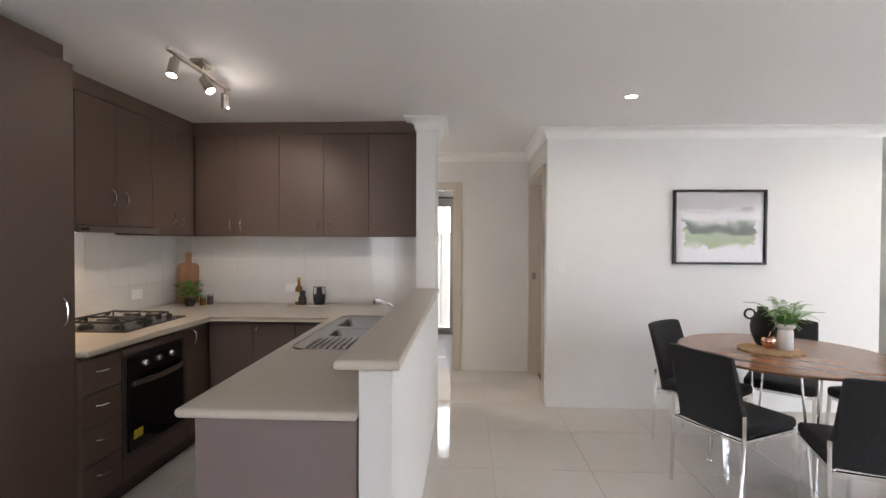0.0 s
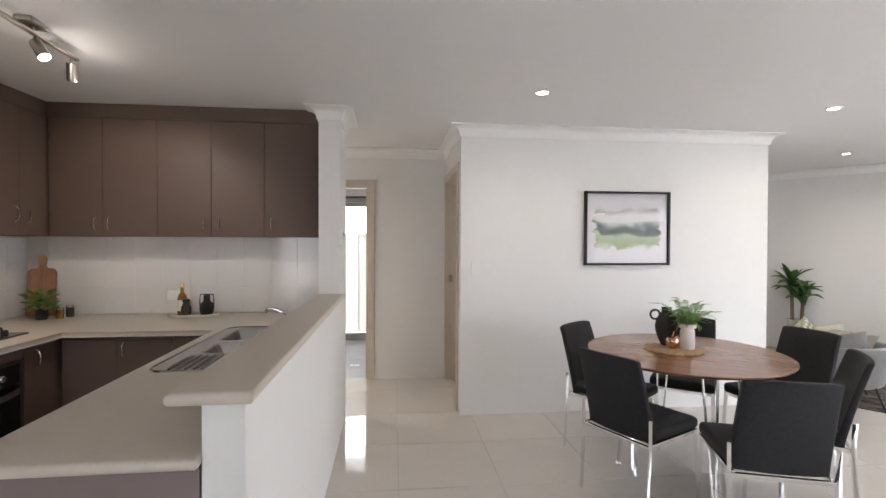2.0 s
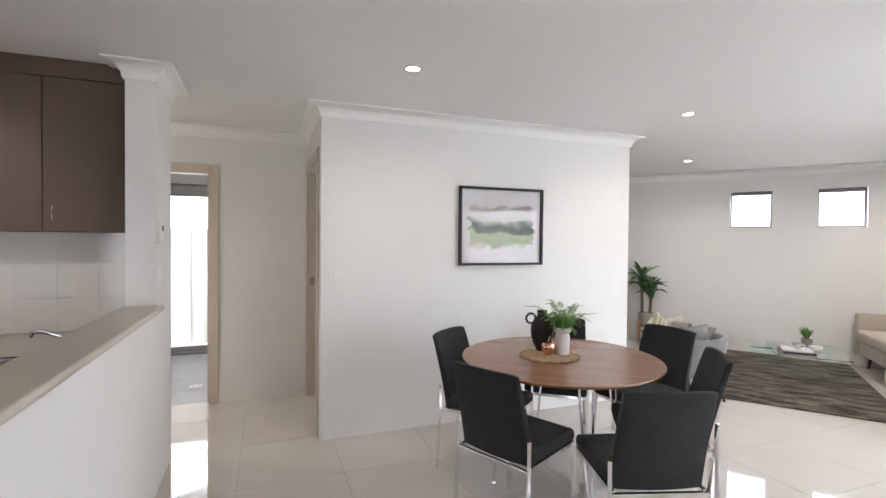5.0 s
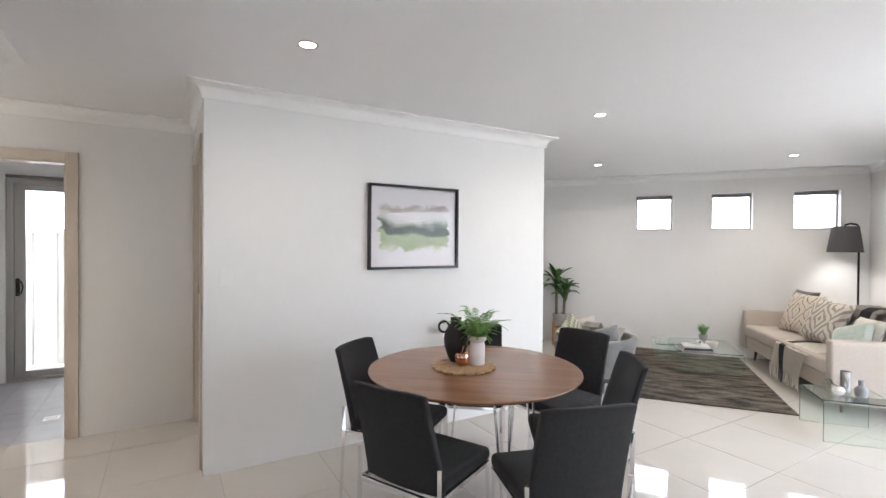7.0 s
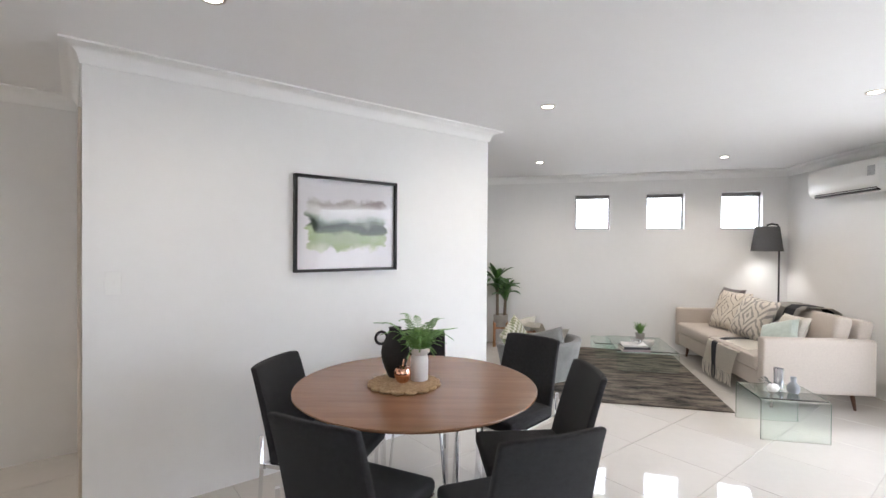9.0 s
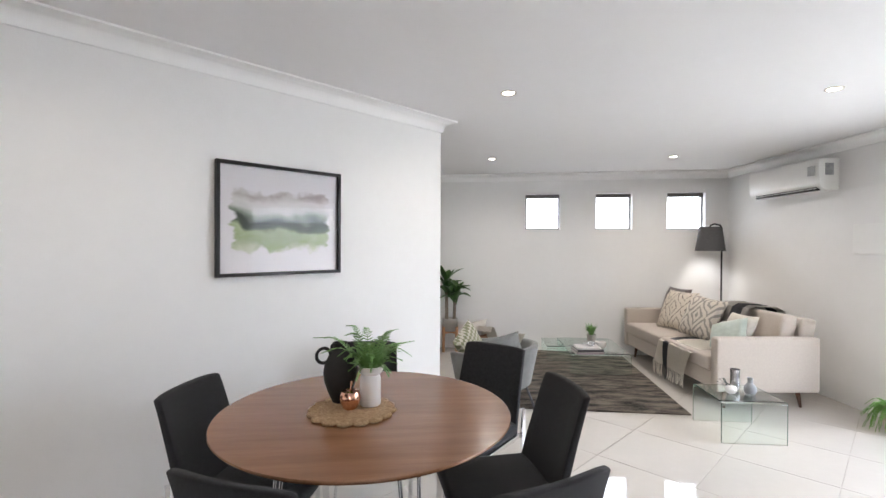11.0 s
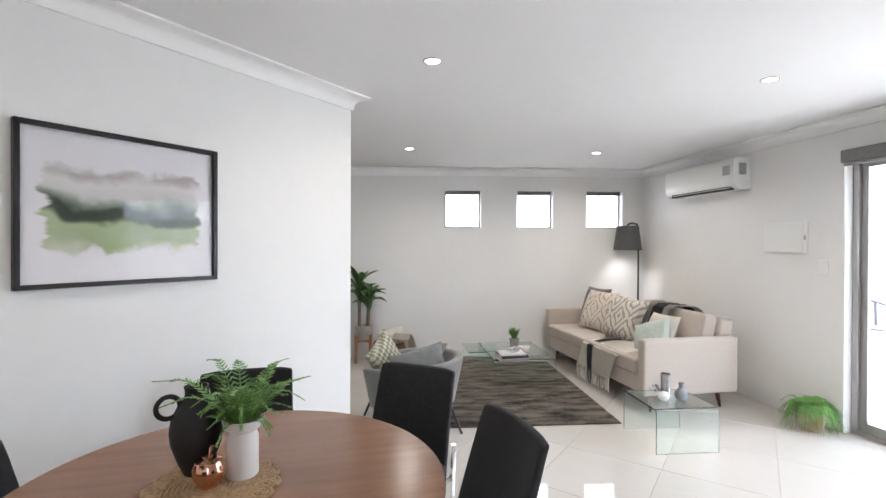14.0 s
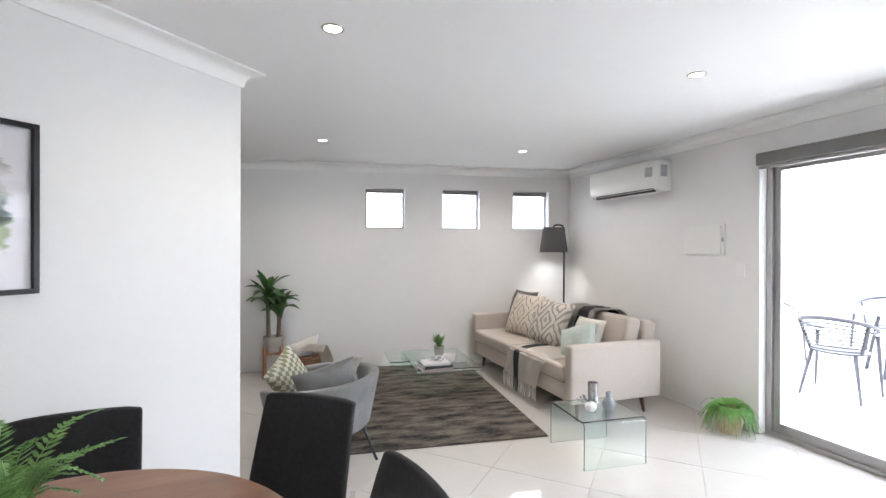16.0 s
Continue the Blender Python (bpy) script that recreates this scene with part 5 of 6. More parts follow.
def bent_table(name, label, m, lx, ly, h, r=0.03, th=0.012):
    """A table bent from one sheet of glass: legs at both ends of x."""
    t = thing(name, label, "table", m)
    pts = [(-lx / 2, 0.0)]
    for k in range(7):
        a = radians(180 - 15 * k)
        pts.append((-lx / 2 + r + r * math.cos(a), h - r + r * math.sin(a)))
    for k in range(7):
        a = radians(90 - 15 * k)
        pts.append((lx / 2 - r + r * math.cos(a), h - r + r * math.sin(a)))
    pts.append((lx / 2, 0.0))
    inner = [(-lx / 2 + th, 0.0)]
    for k in range(7):
        a = radians(180 - 15 * k)
        inner.append((-lx / 2 + r + (r - th) * math.cos(a), h - r + (r - th) * math.sin(a)))
    for k in range(7):
        a = radians(90 - 15 * k)
        inner.append((lx / 2 - r + (r - th) * math.cos(a), h - r + (r - th) * math.sin(a)))
    inner.append((lx / 2 - th, 0.0))
    k = len(pts)
    for piece, i0, i1 in (("leg_panel", 0, 1), ("glass_top", 1, k - 2), ("leg_panel", k - 2, k - 1)):
        bm = bmesh.new()
        A = [[bm.verts.new((x, y, z)) for x, z in pts[i0:i1 + 1]] for y in (-ly / 2, ly / 2)]
        I = [[bm.verts.new((x, y, z)) for x, z in inner[i0:i1 + 1]] for y in (-ly / 2, ly / 2)]
        for i in range(i1 - i0):
            bm.faces.new((A[0][i], A[0][i + 1], A[1][i + 1], A[1][i]))
            bm.faces.new((I[0][i], I[1][i], I[1][i + 1], I[0][i + 1]))
            for s in (0, 1):
                e = bm.faces.new((A[s][i], I[s][i], I[s][i + 1], A[s][i + 1]))
                e.material_index = 1
        for i, end in ((0, i0 == 0), (i1 - i0, i1 == k - 1)):
            if end:
                e = bm.faces.new((A[0][i], A[1][i], I[1][i], I[0][i]))
                e.material_index = 1
        ob = part(piece, bm, "glass_green", t, "clear glass with green edges")
        ob.data.materials.append(M["glass_edge"])
        ob.visible_shadow = False
    return t


CT = 0.235
bent_table("coffee_table", "bent glass coffee table on the charcoal rug", L(7.80, 1.565, 0.0125, -5), 0.94, 0.66, CT - 0.012)
bent_table("nesting_table", "lower bent glass table nested under the coffee table", L(8.20, 1.29, 0.0125, -5), 0.55, 0.40, 0.178)
bent_table("side_table", "small bent glass side table beside the sofa", L(5.76, 2.035, 0, -5), 0.464, 0.457, 0.306)

M["book_white"] = shader("white_book_cloth", (0.70, 0.68, 0.67), 0.6, var=0.04, scale=15)
M["book_mauve"] = shader("mauve_book_cloth", (0.36, 0.30, 0.31), 0.6, var=0.05, scale=15)
M["book_dark"] = shader("dark_book_cloth", (0.05, 0.05, 0.055), 0.6, var=0.1, scale=15)
M["pages"] = shader("book_pages", (0.72, 0.69, 0.63), 0.8, var=0.05, scale=60, stretch=(1, 1, 20))
z = CT + 0.0135
for k, (w, d, h, c, a) in enumerate([(0.30, 0.24, 0.026, "book_mauve", 0), (0.29, 0.23, 0.024, "book_dark", 3), (0.26, 0.20, 0.020, "book_white", -4)]):
    bk = thing("book", ("large mauve hardback book under other books on the glass table", "dark hardback book in a stack on the glass table", "white hardback book on top of a stack")[k], "book", L(7.36, 1.375, z, a), "stacked books")
    part("cover", B((-d / 2, d / 2, -w / 2, w / 2, 0, 0.003), (-d / 2, d / 2, -w / 2, w / 2, h - 0.003, h), (-d / 2, -d / 2 + 0.003, -w / 2, w / 2, 0.003, h - 0.003), bevel=0.001, segs=1), c, bk)
    part("pages", B((-d / 2 + 0.0035, d / 2 - 0.005, -w / 2 + 0.005, w / 2 - 0.005, 0.0032, h - 0.0032)), "pages", bk, "block of cream pages")
    z += h + 0.0005
kn = thing("ornament", "silver knot ornament on a stack of books", "ornament", L(7.36, 1.385, z + 0.024))
bm = bmesh.new()
pts = []
for k in range(61):
    a = 2 * math.pi * k / 60
    rr = 0.040 + 0.020 * math.cos(3 * a)
    pts.append((rr * math.cos(2 * a), rr * math.sin(2 * a) * 1.1, 0.018 * math.sin(3 * a)))
tube(bm, pts, 0.012, 10, cap=False)
part("knot", bm, "chrome", kn, "polished silver knot", smooth=True)
bw = thing("bowl", "round white ceramic bowl on the glass coffee table", "bowl", L(7.57, 1.60, CT + 0.0135))
bm = bmesh.new()
lathe(bm, [(0, 0), (0.03, 0), (0.055, 0.02), (0.066, 0.05), (0.064, 0.075), (0.060, 0.075), (0.058, 0.05), (0.045, 0.02), (0, 0.012)], 32)
part("bowl_body", bm, "white_ceramic", bw, smooth=True)
pt = thing("potted_plant", "small green plant in a concrete pot on the coffee table", "plant", L(7.90, 1.60, CT + 0.0135))
M["concrete"] = shader("pale_concrete", (0.42, 0.40, 0.37), 0.8, var=0.12, scale=14, bump=0.3, bump_scale=90)
bm = bmesh.new()
lathe(bm, [(0, 0), (0.045, 0), (0.056, 0.10), (0.050, 0.10), (0.048, 0.088), (0, 0.086)], 28)
part("pot", bm, "concrete", pt, "tapered concrete pot", smooth=True)
rng = random.Random(12)
bm = bmesh.new()
for k in range(60):
    a = rng.uniform(0, 6.28)
    r = rng.uniform(0.03, 0.10)
    blade(bm, (0.02 * math.cos(a), 0.02 * math.sin(a), 0.09), (r * math.cos(a), r * math.sin(a), rng.uniform(0.13, 0.24)), 0.016, 0.02, 4)
part("leaves", bm, "fern", pt, "fine upright green leaves")

sv = thing("vase", "tall grooved silver glass vase on the glass side table", "vase", L(5.83, 2.06, 0.3135))
bm = bmesh.new()
lathe(bm, [(0, 0), (0.030, 0), (0.036, 0.02), (0.033, 0.08), (0.036, 0.155), (0.034, 0.155), (0.030, 0.08), (0.030, 0.02), (0, 0.01)], 20)
part("vase_body", bm, shader("mercury_glass", (0.52, 0.51, 0.52), 0.18, metal=0.8, var=0.2, scale=25), sv, smooth=True)
gv = thing("vase", "grey matt bottle vase on the glass side table", "vase", L(5.71, 2.10, 0.3135))
bm = bmesh.new()
lathe(bm, [(0, 0), (0.034, 0), (0.042, 0.02), (0.042, 0.05), (0.026, 0.072), (0.018, 0.082), (0.019, 0.115), (0.022, 0.12), (0.016, 0.12), (0.014, 0.085), (0, 0.08)], 28)
part("vase_body", bm, shader("grey_ceramic", (0.26, 0.27, 0.29), 0.5, var=0.08, scale=20), gv, smooth=True)
wb = thing("vase", "round white vase with a dark sprig on the glass table", "vase", L(5.72, 1.96, 0.3135))
bm = bmesh.new()
lathe(bm, [(0, 0), (0.025, 0), (0.040, 0.018), (0.042, 0.036), (0.030, 0.054), (0.015, 0.060), (0.012, 0.058), (0, 0.05)], 10)
part("vase_body", bm, "white_ceramic", wb)
bm = bmesh.new()
rng = random.Random(2)
for k in range(4):
    e = Vector((rng.uniform(-0.03, 0.03), rng.uniform(0.02, 0.10), rng.uniform(0.06, 0.11)))
    tube(bm, [(0, 0, 0.055), e * 0.6 + Vector((0, 0, 0.03)), e], 0.0012, 4)
    for q in range(7):
        p = e * (0.5 + 0.08 * q) + Vector((0, 0, 0.02))
        blade(bm, p, p + Vector((rng.uniform(-0.02, 0.02), rng.uniform(-0.02, 0.02), rng.uniform(-0.01, 0.02))), 0.010, 0.002, 3)
part("sprig", bm, shader("dark_leaf", (0.03, 0.045, 0.04), 0.5, var=0.2, scale=40), wb, "dark leafy sprig")

# floor lamp
lp = thing("floor_lamp", "lit black floor lamp with a dark fabric shade behind the sofa", "lamp", L(7.90, 3.20))
bm = bmesh.new()
lathe(bm, [(0, 0), (0.13, 0), (0.13, 0.012), (0.11, 0.02), (0.012, 0.022), (0, 0.03)], 32)
part("lamp_base", bm, "black_metal", lp, "round black base", smooth=True)
bm = bmesh.new()
tube(bm, [(0, 0, 0.02), (0, 0, 1.66), (0.012, 0.014, 1.70), (0.05, 0.06, 1.715), (0.08, 0.095, 1.70), (0.08, 0.095, 1.665)], 0.011, 12)
part("pole", bm, "black_metal", lp, "slim black pole with a hooked top", smooth=True)
M["shade"] = shader("dark_shade_fabric", (0.085, 0.085, 0.09), 0.85, var=0.1, scale=50, bump=0.2, bump_scale=300)
bm = bmesh.new()
lathe(bm, [(0.170, 1.380), (0.128, 1.680), (0.020, 1.682), (0.020, 1.678), (0.124, 1.676), (0.166, 1.380), (0.170, 1.380)], 40, (0.08, 0.095, 0))
part("shade", bm, "shade", lp, "dark tapered fabric shade", smooth=True)
bm = bmesh.new()
lathe(bm, [(0, 1.52), (0.02, 1.525), (0.030, 1.555), (0.02, 1.59), (0.012, 1.62), (0, 1.62)], 20, (0.08, 0.095, 0))
part("bulb", bm, shader("warm_bulb", (1, 1, 1), 0.5, emit=(1, 0.95, 0.85), strength=12), lp, "glowing bulb", smooth=True)

# armchair: faces +x; tub shell on black legs
arm = thing("armchair", "grey velvet tub armchair on thin black metal legs", "armchair", L(6.40, 0.205, 0, 62))
bm = bmesh.new()
N = 30
outer, inner_, lo_o, lo_i = [], [], [], []
for k in range(N + 1):
    a = radians(50 + (310 - 50) * k / N)
    f = 0.5 - 0.5 * math.cos((a - radians(180)) * 1.0)
    top = 0.565 - 0.07 * f ** 1.2
    rx, ry = 0.405, 0.415
    ca, sa = math.cos(a), math.sin(a)
    outer.append(bm.verts.new((rx * ca * 1.04, ry * sa * 1.03, top)))
    inner_.append(bm.verts.new(((rx - 0.065) * ca * 1.04, (ry - 0.065) * sa * 1.03, top - 0.004)))
    lo_o.append(bm.verts.new((rx * 0.86 * ca, ry * 0.88 * sa, 0.20)))
    lo_i.append(bm.verts.new(((rx * 0.86 - 0.065) * ca, (ry * 0.88 - 0.065) * sa, 0.20)))
mid_o = []
for k in range(N):
    bm.faces.new((outer[k], outer[k + 1], lo_o[k + 1], lo_o[k]))
    bm.faces.new((inner_[k], lo_i[k], lo_i[k + 1], inner_[k + 1]))
    bm.faces.new((outer[k], inner_[k], inner_[k + 1], outer[k + 1]))
    bm.faces.new((lo_o[k], lo_o[k + 1], lo_i[k + 1], lo_i[k]))
for k in (0, N):
    bm.faces.new((outer[k], lo_o[k], lo_i[k], inner_[k]))
bmesh.ops.recalc_face_normals(bm, faces=bm.faces)
bmesh.ops.bevel(bm, geom=[e for e in bm.edges if e.calc_face_angle(0) > 0.9], offset=0.022, segments=3, profile=0.5, affect="EDGES")
part("shell", bm, "grey_velvet", arm, "curved velvet tub back and arms", smooth=True)
bm = bmesh.new()
lathe(bm, [(0, 0.21), (0.27, 0.21), (0.30, 0.24), (0.30, 0.38), (0.27, 0.415), (0, 0.42)], 32)
part("seat_cushion", bm, "grey_velvet", arm, "round velvet seat cushion", smooth=True, m=pose(0.03, 0, 0))
part("back_cushion", pillow(0.42, 0.23, 0.13), "grey_velvet", arm, "plump velvet cushion leaning on the arm", smooth=True, m=pose(-0.12, 0.14, 0.525, 0, 0, 30) @ pose(0, 0, 0, 0, 14, 0) @ pose(0, 0, 0, 102, 0, 0))
for x, y in [(0.41 * math.cos(radians(q)), 0.41 * math.sin(radians(q))) for q in (172, 82, -8, -98)]:
    bm = bmesh.new()
    tube(bm, [(x * 0.82, y * 0.82, 0.23), (x * 1.08, y * 1.08, 0.0)], 0.010, 8)
    part("leg", bm, "black_metal", arm, "thin black metal leg", smooth=True)
M["check"] = shader("green_white_weave", (0.20, 0.23, 0.13), 0.9, color2=(0.62, 0.60, 0.50), var=0.1, scale=26, bump=0.5)
nt = M["check"].node_tree
ck, tc = nt.nodes.new("ShaderNodeTexChecker"), nt.nodes.new("ShaderNodeTexCoord")
ck.inputs["Scale"].default_value = 42
ck.inputs[1].default_value, ck.inputs[2].default_value = (0.24, 0.25, 0.15, 1), (0.58, 0.56, 0.47, 1)
flat = nt.nodes.new("ShaderNodeMapping")
flat.inputs["Scale"].default_value = (1, 0.7, 0)
flat.inputs["Rotation"].default_value = (0, 0, 0.6)
nt.links.new(tc.outputs["Object"], flat.inputs[0])
nt.links.new(flat.outputs[0], ck.inputs[0])
nt.links.new(ck.outputs[0], nt.nodes["Principled BSDF"].inputs["Base Color"])
cushion("cushion", "green and cream woven cushion in the grey armchair", L(6.42, 0.0, 0.535) @ pose(0, 0, 0, 0, 14, 48) @ pose(0, 0, 0, 90, 0, -90) @ pose(0, 0, 0, 0, 0, 32), 0.32, 0.32, 0.13, "check")
drape("throw_blanket", "cream knitted throw lying in the grey armchair", L(6.62, 0.30, 0, -60), 0.30, [(-0.22, 0.62), (-0.16, 0.52), (-0.12, 0.44), (0.0, 0.428), (0.12, 0.428), (0.22, 0.424)], "oat_fabric", 0.0, 0.010, seed=6)

# plant on a stand, basket
st = thing("potted_plant", "green dracaena in a concrete pot on a timber stand", "plant", L(8.52, -0.125))
bm = bmesh.new()
lathe(bm, [(0, 0.275), (0.088, 0.275), (0.096, 0.285), (0.104, 0.445), (0.098, 0.445), (0.094, 0.42), (0, 0.415)], 32)
part("pot", bm, "concrete", st, "pale concrete pot", smooth=True)
M["oak"] = shader("pale_oak", (0.42, 0.22, 0.11), 0.5, var=0.12, scale=8, stretch=(6, 6, 1))
for k in range(4):
    a = radians(45 + 90 * k)
    part("stand_leg", B((-0.014, 0.014, -0.014, 0.014, 0, 0.34), bevel=0.003), "oak", st, "pale timber stand leg", m=pose(0.125 * math.cos(a), 0.125 * math.sin(a), 0, 0, 0, 45 + 90 * k))
part("stand_cross", B((-0.12, 0.12, -0.014, 0.014, 0.245, 0.272), (-0.014, 0.014, -0.12, -0.0145, 0.245, 0.272), (-0.014, 0.014, 0.0145, 0.12, 0.245, 0.272), bevel=0.002), "oak", st, "timber cross bars", m=pose(0, 0, 0, 0, 0, 45))
M["bark"] = shader("grey_bark", (0.20, 0.16, 0.12), 0.9, var=0.2, scale=30, bump=0.5, bump_scale=60)
M["dracaena"] = shader("glossy_leaf", (0.03, 0.085, 0.025), 0.3, color2=(0.09, 0.20, 0.05), scale=12, stretch=(1, 1, 1))
rng = random.Random(21)
for (x, y, h) in ((-0.02, 0.045, 0.93), (0.02, -0.055, 0.78)):
    bm = bmesh.new()
    tube(bm, [(x, y, 0.40), (x * 1.1, y * 1.1, (0.40 + h) / 2), (x * 1.2, y * 1.2, h)], 0.02, 12, radii=[0.024, 0.021, 0.018])
    part("stem", bm, "bark", st, "woody cane", smooth=True)
    bm = bmesh.new()
    for k in range(17):
        a = 2.4 * k + rng.uniform(-0.2, 0.2)
        e = rng.uniform(0.0, 1.2)
        ln = rng.uniform(0.22, 0.35)
        b0 = Vector((x * 1.2, y * 1.2, h - 0.16 + 0.01 * k))
        blade(bm, b0, b0 + Vector((math.cos(a) * math.cos(e), math.sin(a) * math.cos(e), math.sin(e))) * ln, 0.094, 0.06 * math.cos(e), 8)
    part("leaves", bm, "dracaena", st, "broad glossy strap leaves", smooth=True)
bs = thing("basket", "round woven basket with cream textiles near the white wall", "basket", L(8.22, 0.17))
bm = bmesh.new()
for k in range(10):
    r = 0.17 + 0.02 * math.sin(k / 9 * 3)
    tube(bm, [(r * math.cos(2 * math.pi * q / 24), r * math.sin(2 * math.pi * q / 24), 0.015 + 0.03 * k) for q in range(25)], 0.016, 6, cap=False)
lathe(bm, [(0, 0), (0.17, 0), (0.17, 0.01), (0, 0.01)], 24)
part("basket_body", bm, shader("brown_wicker", (0.20, 0.10, 0.05), 0.7, var=0.3, scale=50, bump=0.4), bs, smooth=True)
part("pillow", pillow(0.36, 0.36, 0.14), "oat_fabric", bs, "cream cushion in the basket", smooth=True, m=pose(0.0, 0, 0.30, 60, 10, 120))
drape("throw_blanket", "cream knitted throw hanging from the basket", L(8.08, 0.33, 0, 60), 0.24, [(0.14, 0.37), (0.06, 0.42), (0, 0.40), (-0.05, 0.34), (-0.09, 0.25), (-0.12, 0.15)], "oat_fabric", 0.05, 0.012, seed=9)

# fern beside the door
fp = thing("potted_plant", "bushy green fern in a painted pot by the sliding door", "plant", L(5.735, 3.265))
bm = bmesh.new()
lathe(bm, [(0, 0), (0.075, 0), (0.095, 0.10), (0.105, 0.21), (0.098, 0.21), (0.09, 0.18), (0, 0.175)], 28)
part("pot", bm, shader("painted_terracotta", (0.40, 0.17, 0.10), 0.8, color2=(0.55, 0.50, 0.46), scale=6, bump=0.2), fp, "painted terracotta pot", smooth=True)
rng = random.Random(31)
bm = bmesh.new()
for k in range(90):
    a = 2 * math.pi * k / 90 + rng.uniform(-0.2, 0.2)
    frond(bm, (0.06 * math.cos(a), 0.06 * math.sin(a), 0.19), (math.cos(a), math.sin(a), 0), rng.uniform(0.09, 0.165), rng.uniform(0.02, 0.08), rng.uniform(0.08, 0.24), rng.uniform(0.030, 0.048), rng, 15)
for k in range(40):
    a = 2 * math.pi * k / 40
    frond(bm, (0.09 * math.cos(a), 0.09 * math.sin(a), 0.205), (math.cos(a), math.sin(a), 0), rng.uniform(0.05, 0.085), 0.02, rng.uniform(0.16, 0.215), rng.uniform(0.03, 0.045), rng, 15)
part("fern_fronds", bm, shader("bright_fern", (0.07, 0.20, 0.03), 0.5, color2=(0.20, 0.42, 0.09), scale=20), fp, "dense arching fern fronds")

# wall fittings: local x runs towards the windows, the wall is the plane y = 0 and the room lies at +y
def on_wall(u, z):
    return LIV @ pose(u, -VW, z)


ac = thing("air_conditioner", "white split-system air conditioner high on the white wall", "air conditioner", on_wall(6.975, 2.105))
bm = bmesh.new()
prof = [(0, -0.135), (0.13, -0.140), (0.175, -0.115), (0.195, -0.06), (0.20, 0.09), (0.19, 0.148), (0.15, 0.160), (0, 0.163)]
for s in (0,):
    a = [bm.verts.new((-0.49, y, z)) for y, z in prof]
    b = [bm.verts.new((0.49, y, z)) for y, z in prof]
    bm.faces.new(a)
    bm.faces.new(b[::-1])
    for i in range(len(prof)):
        j = (i + 1) % len(prof)
        bm.faces.new((a[i], b[i], b[j], a[j]))
bmesh.ops.bevel(bm, geom=[e for e in bm.edges if abs(e.verts[0].co.x - e.verts[1].co.x) < 0.01], offset=0.012, segments=2, profile=0.5, affect="EDGES")
part("ac_body", bm, "white_plastic", ac, "white plastic casing", smooth=True)
part("vent", B((-0.44, 0.40, 0.142, 0.178, -0.1405, -0.108)), "black_metal", ac, "dark air outlet")
part("flap", B((-0.44, 0.40, 0.165, 0.190, -0.124, -0.119), bevel=0.002), "white_plastic", ac, "white outlet flap")
part("sticker", B((-0.4915, -0.490, 0.06, 0.14, 0.0, 0.11)), shader("grey_label", (0.35, 0.36, 0.38), 0.5, var=0.3, scale=60), ac, "grey printed label")
part("label_panel", B((-0.45, -0.36, 0.2, 0.2035, 0.0, 0.09)), shader("pale_label", (0.45, 0.46, 0.47), 0.5, var=0.3, scale=80), ac, "grey rating label")

mb = thing("meter_box", "white electrical panel with a lid on the white wall", "electrical panel", on_wall(6.127, 1.503))
part("panel_frame", B((-0.205, 0.205, 0, 0.012, -0.134, 0.134), bevel=0.003), "white_plastic", mb)
part("lid", B((-0.175, 0.195, 0.012, 0.022, -0.124, 0.124), bevel=0.003), "white_plastic", mb, "white hinged lid")
part("latch", B((-0.198, -0.182, 0.012, 0.024, -0.018, 0.018), bevel=0.002), shader("grey_plastic", (0.5, 0.5, 0.5), 0.4, var=0.05), mb, "small grey latch")
wall_plate("light_switch", "white light switch by the sliding door", LIV @ pose(5.785, -VW, 1.26, 0, 0, 180), 0.075, 0.118, [(-0.012, 0.018, 0.012, 0.02), (0.012, -0.018, 0.012, 0.02)])
wall_plate("power_point", "white double power point on the window wall", WW @ pose(0, 3.447, 0.34, 0, 0, -90), 0.118, 0.074, [(-0.03, 0.02, 0.012, 0.016), (0.03, 0.02, 0.012, 0.016)], "power point")

rb = thing("roller_blind", "rolled grey roller blind above the sliding door", "blind", on_wall(0, 0))
bm = B((DU[0] - 0.03, DU[1] - 0.02, 0.004, 0.075, 2.058, 2.152), bevel=0.006)
part("blind_roll", bm, "blind", rb, "grey rolled blind fabric")
part("bottom_bar", B((DU[0] - 0.02, DU[1] - 0.022, 0.03, 0.048, 2.034, 2.0575), bevel=0.004), "aluminium", rb, "pale bottom bar")
bm = bmesh.new()
tube(bm, [(DU[1] - 0.03, 0.03, 2.09), (DU[1] - 0.03, 0.03, 1.50)], 0.0025, 6)
tube(bm, [(DU[1] - 0.03, 0.045, 2.09), (DU[1] - 0.03, 0.045, 1.50)], 0.0025, 6)
part("chain", bm, "white_plastic", rb, "white bead chain")
lb = thing("roller_blind", "rolled grey blind above the laundry door", "blind", pose(0.25, 7.45, 0))
part("blind_roll", B((-0.64, 0.80, -0.05, -0.005, 2.088, 2.115), bevel=0.008), "blind", lb, "grey rolled blind fabric")
dg = thing("floor_drain", "square white floor drain in the grey laundry tiles", "drain", pose(0.20, 6.02, 0.0))
part("drain_plate", B((-0.05, 0.05, -0.05, 0.05, -0.001, 0.003)), "white_plastic", dg)
for k in range(5):
    part("slot", B((-0.035 + 0.016 * k, -0.029 + 0.016 * k, -0.035, 0.035, 0.0031, 0.0036)), "kick", dg, "dark drain slot")

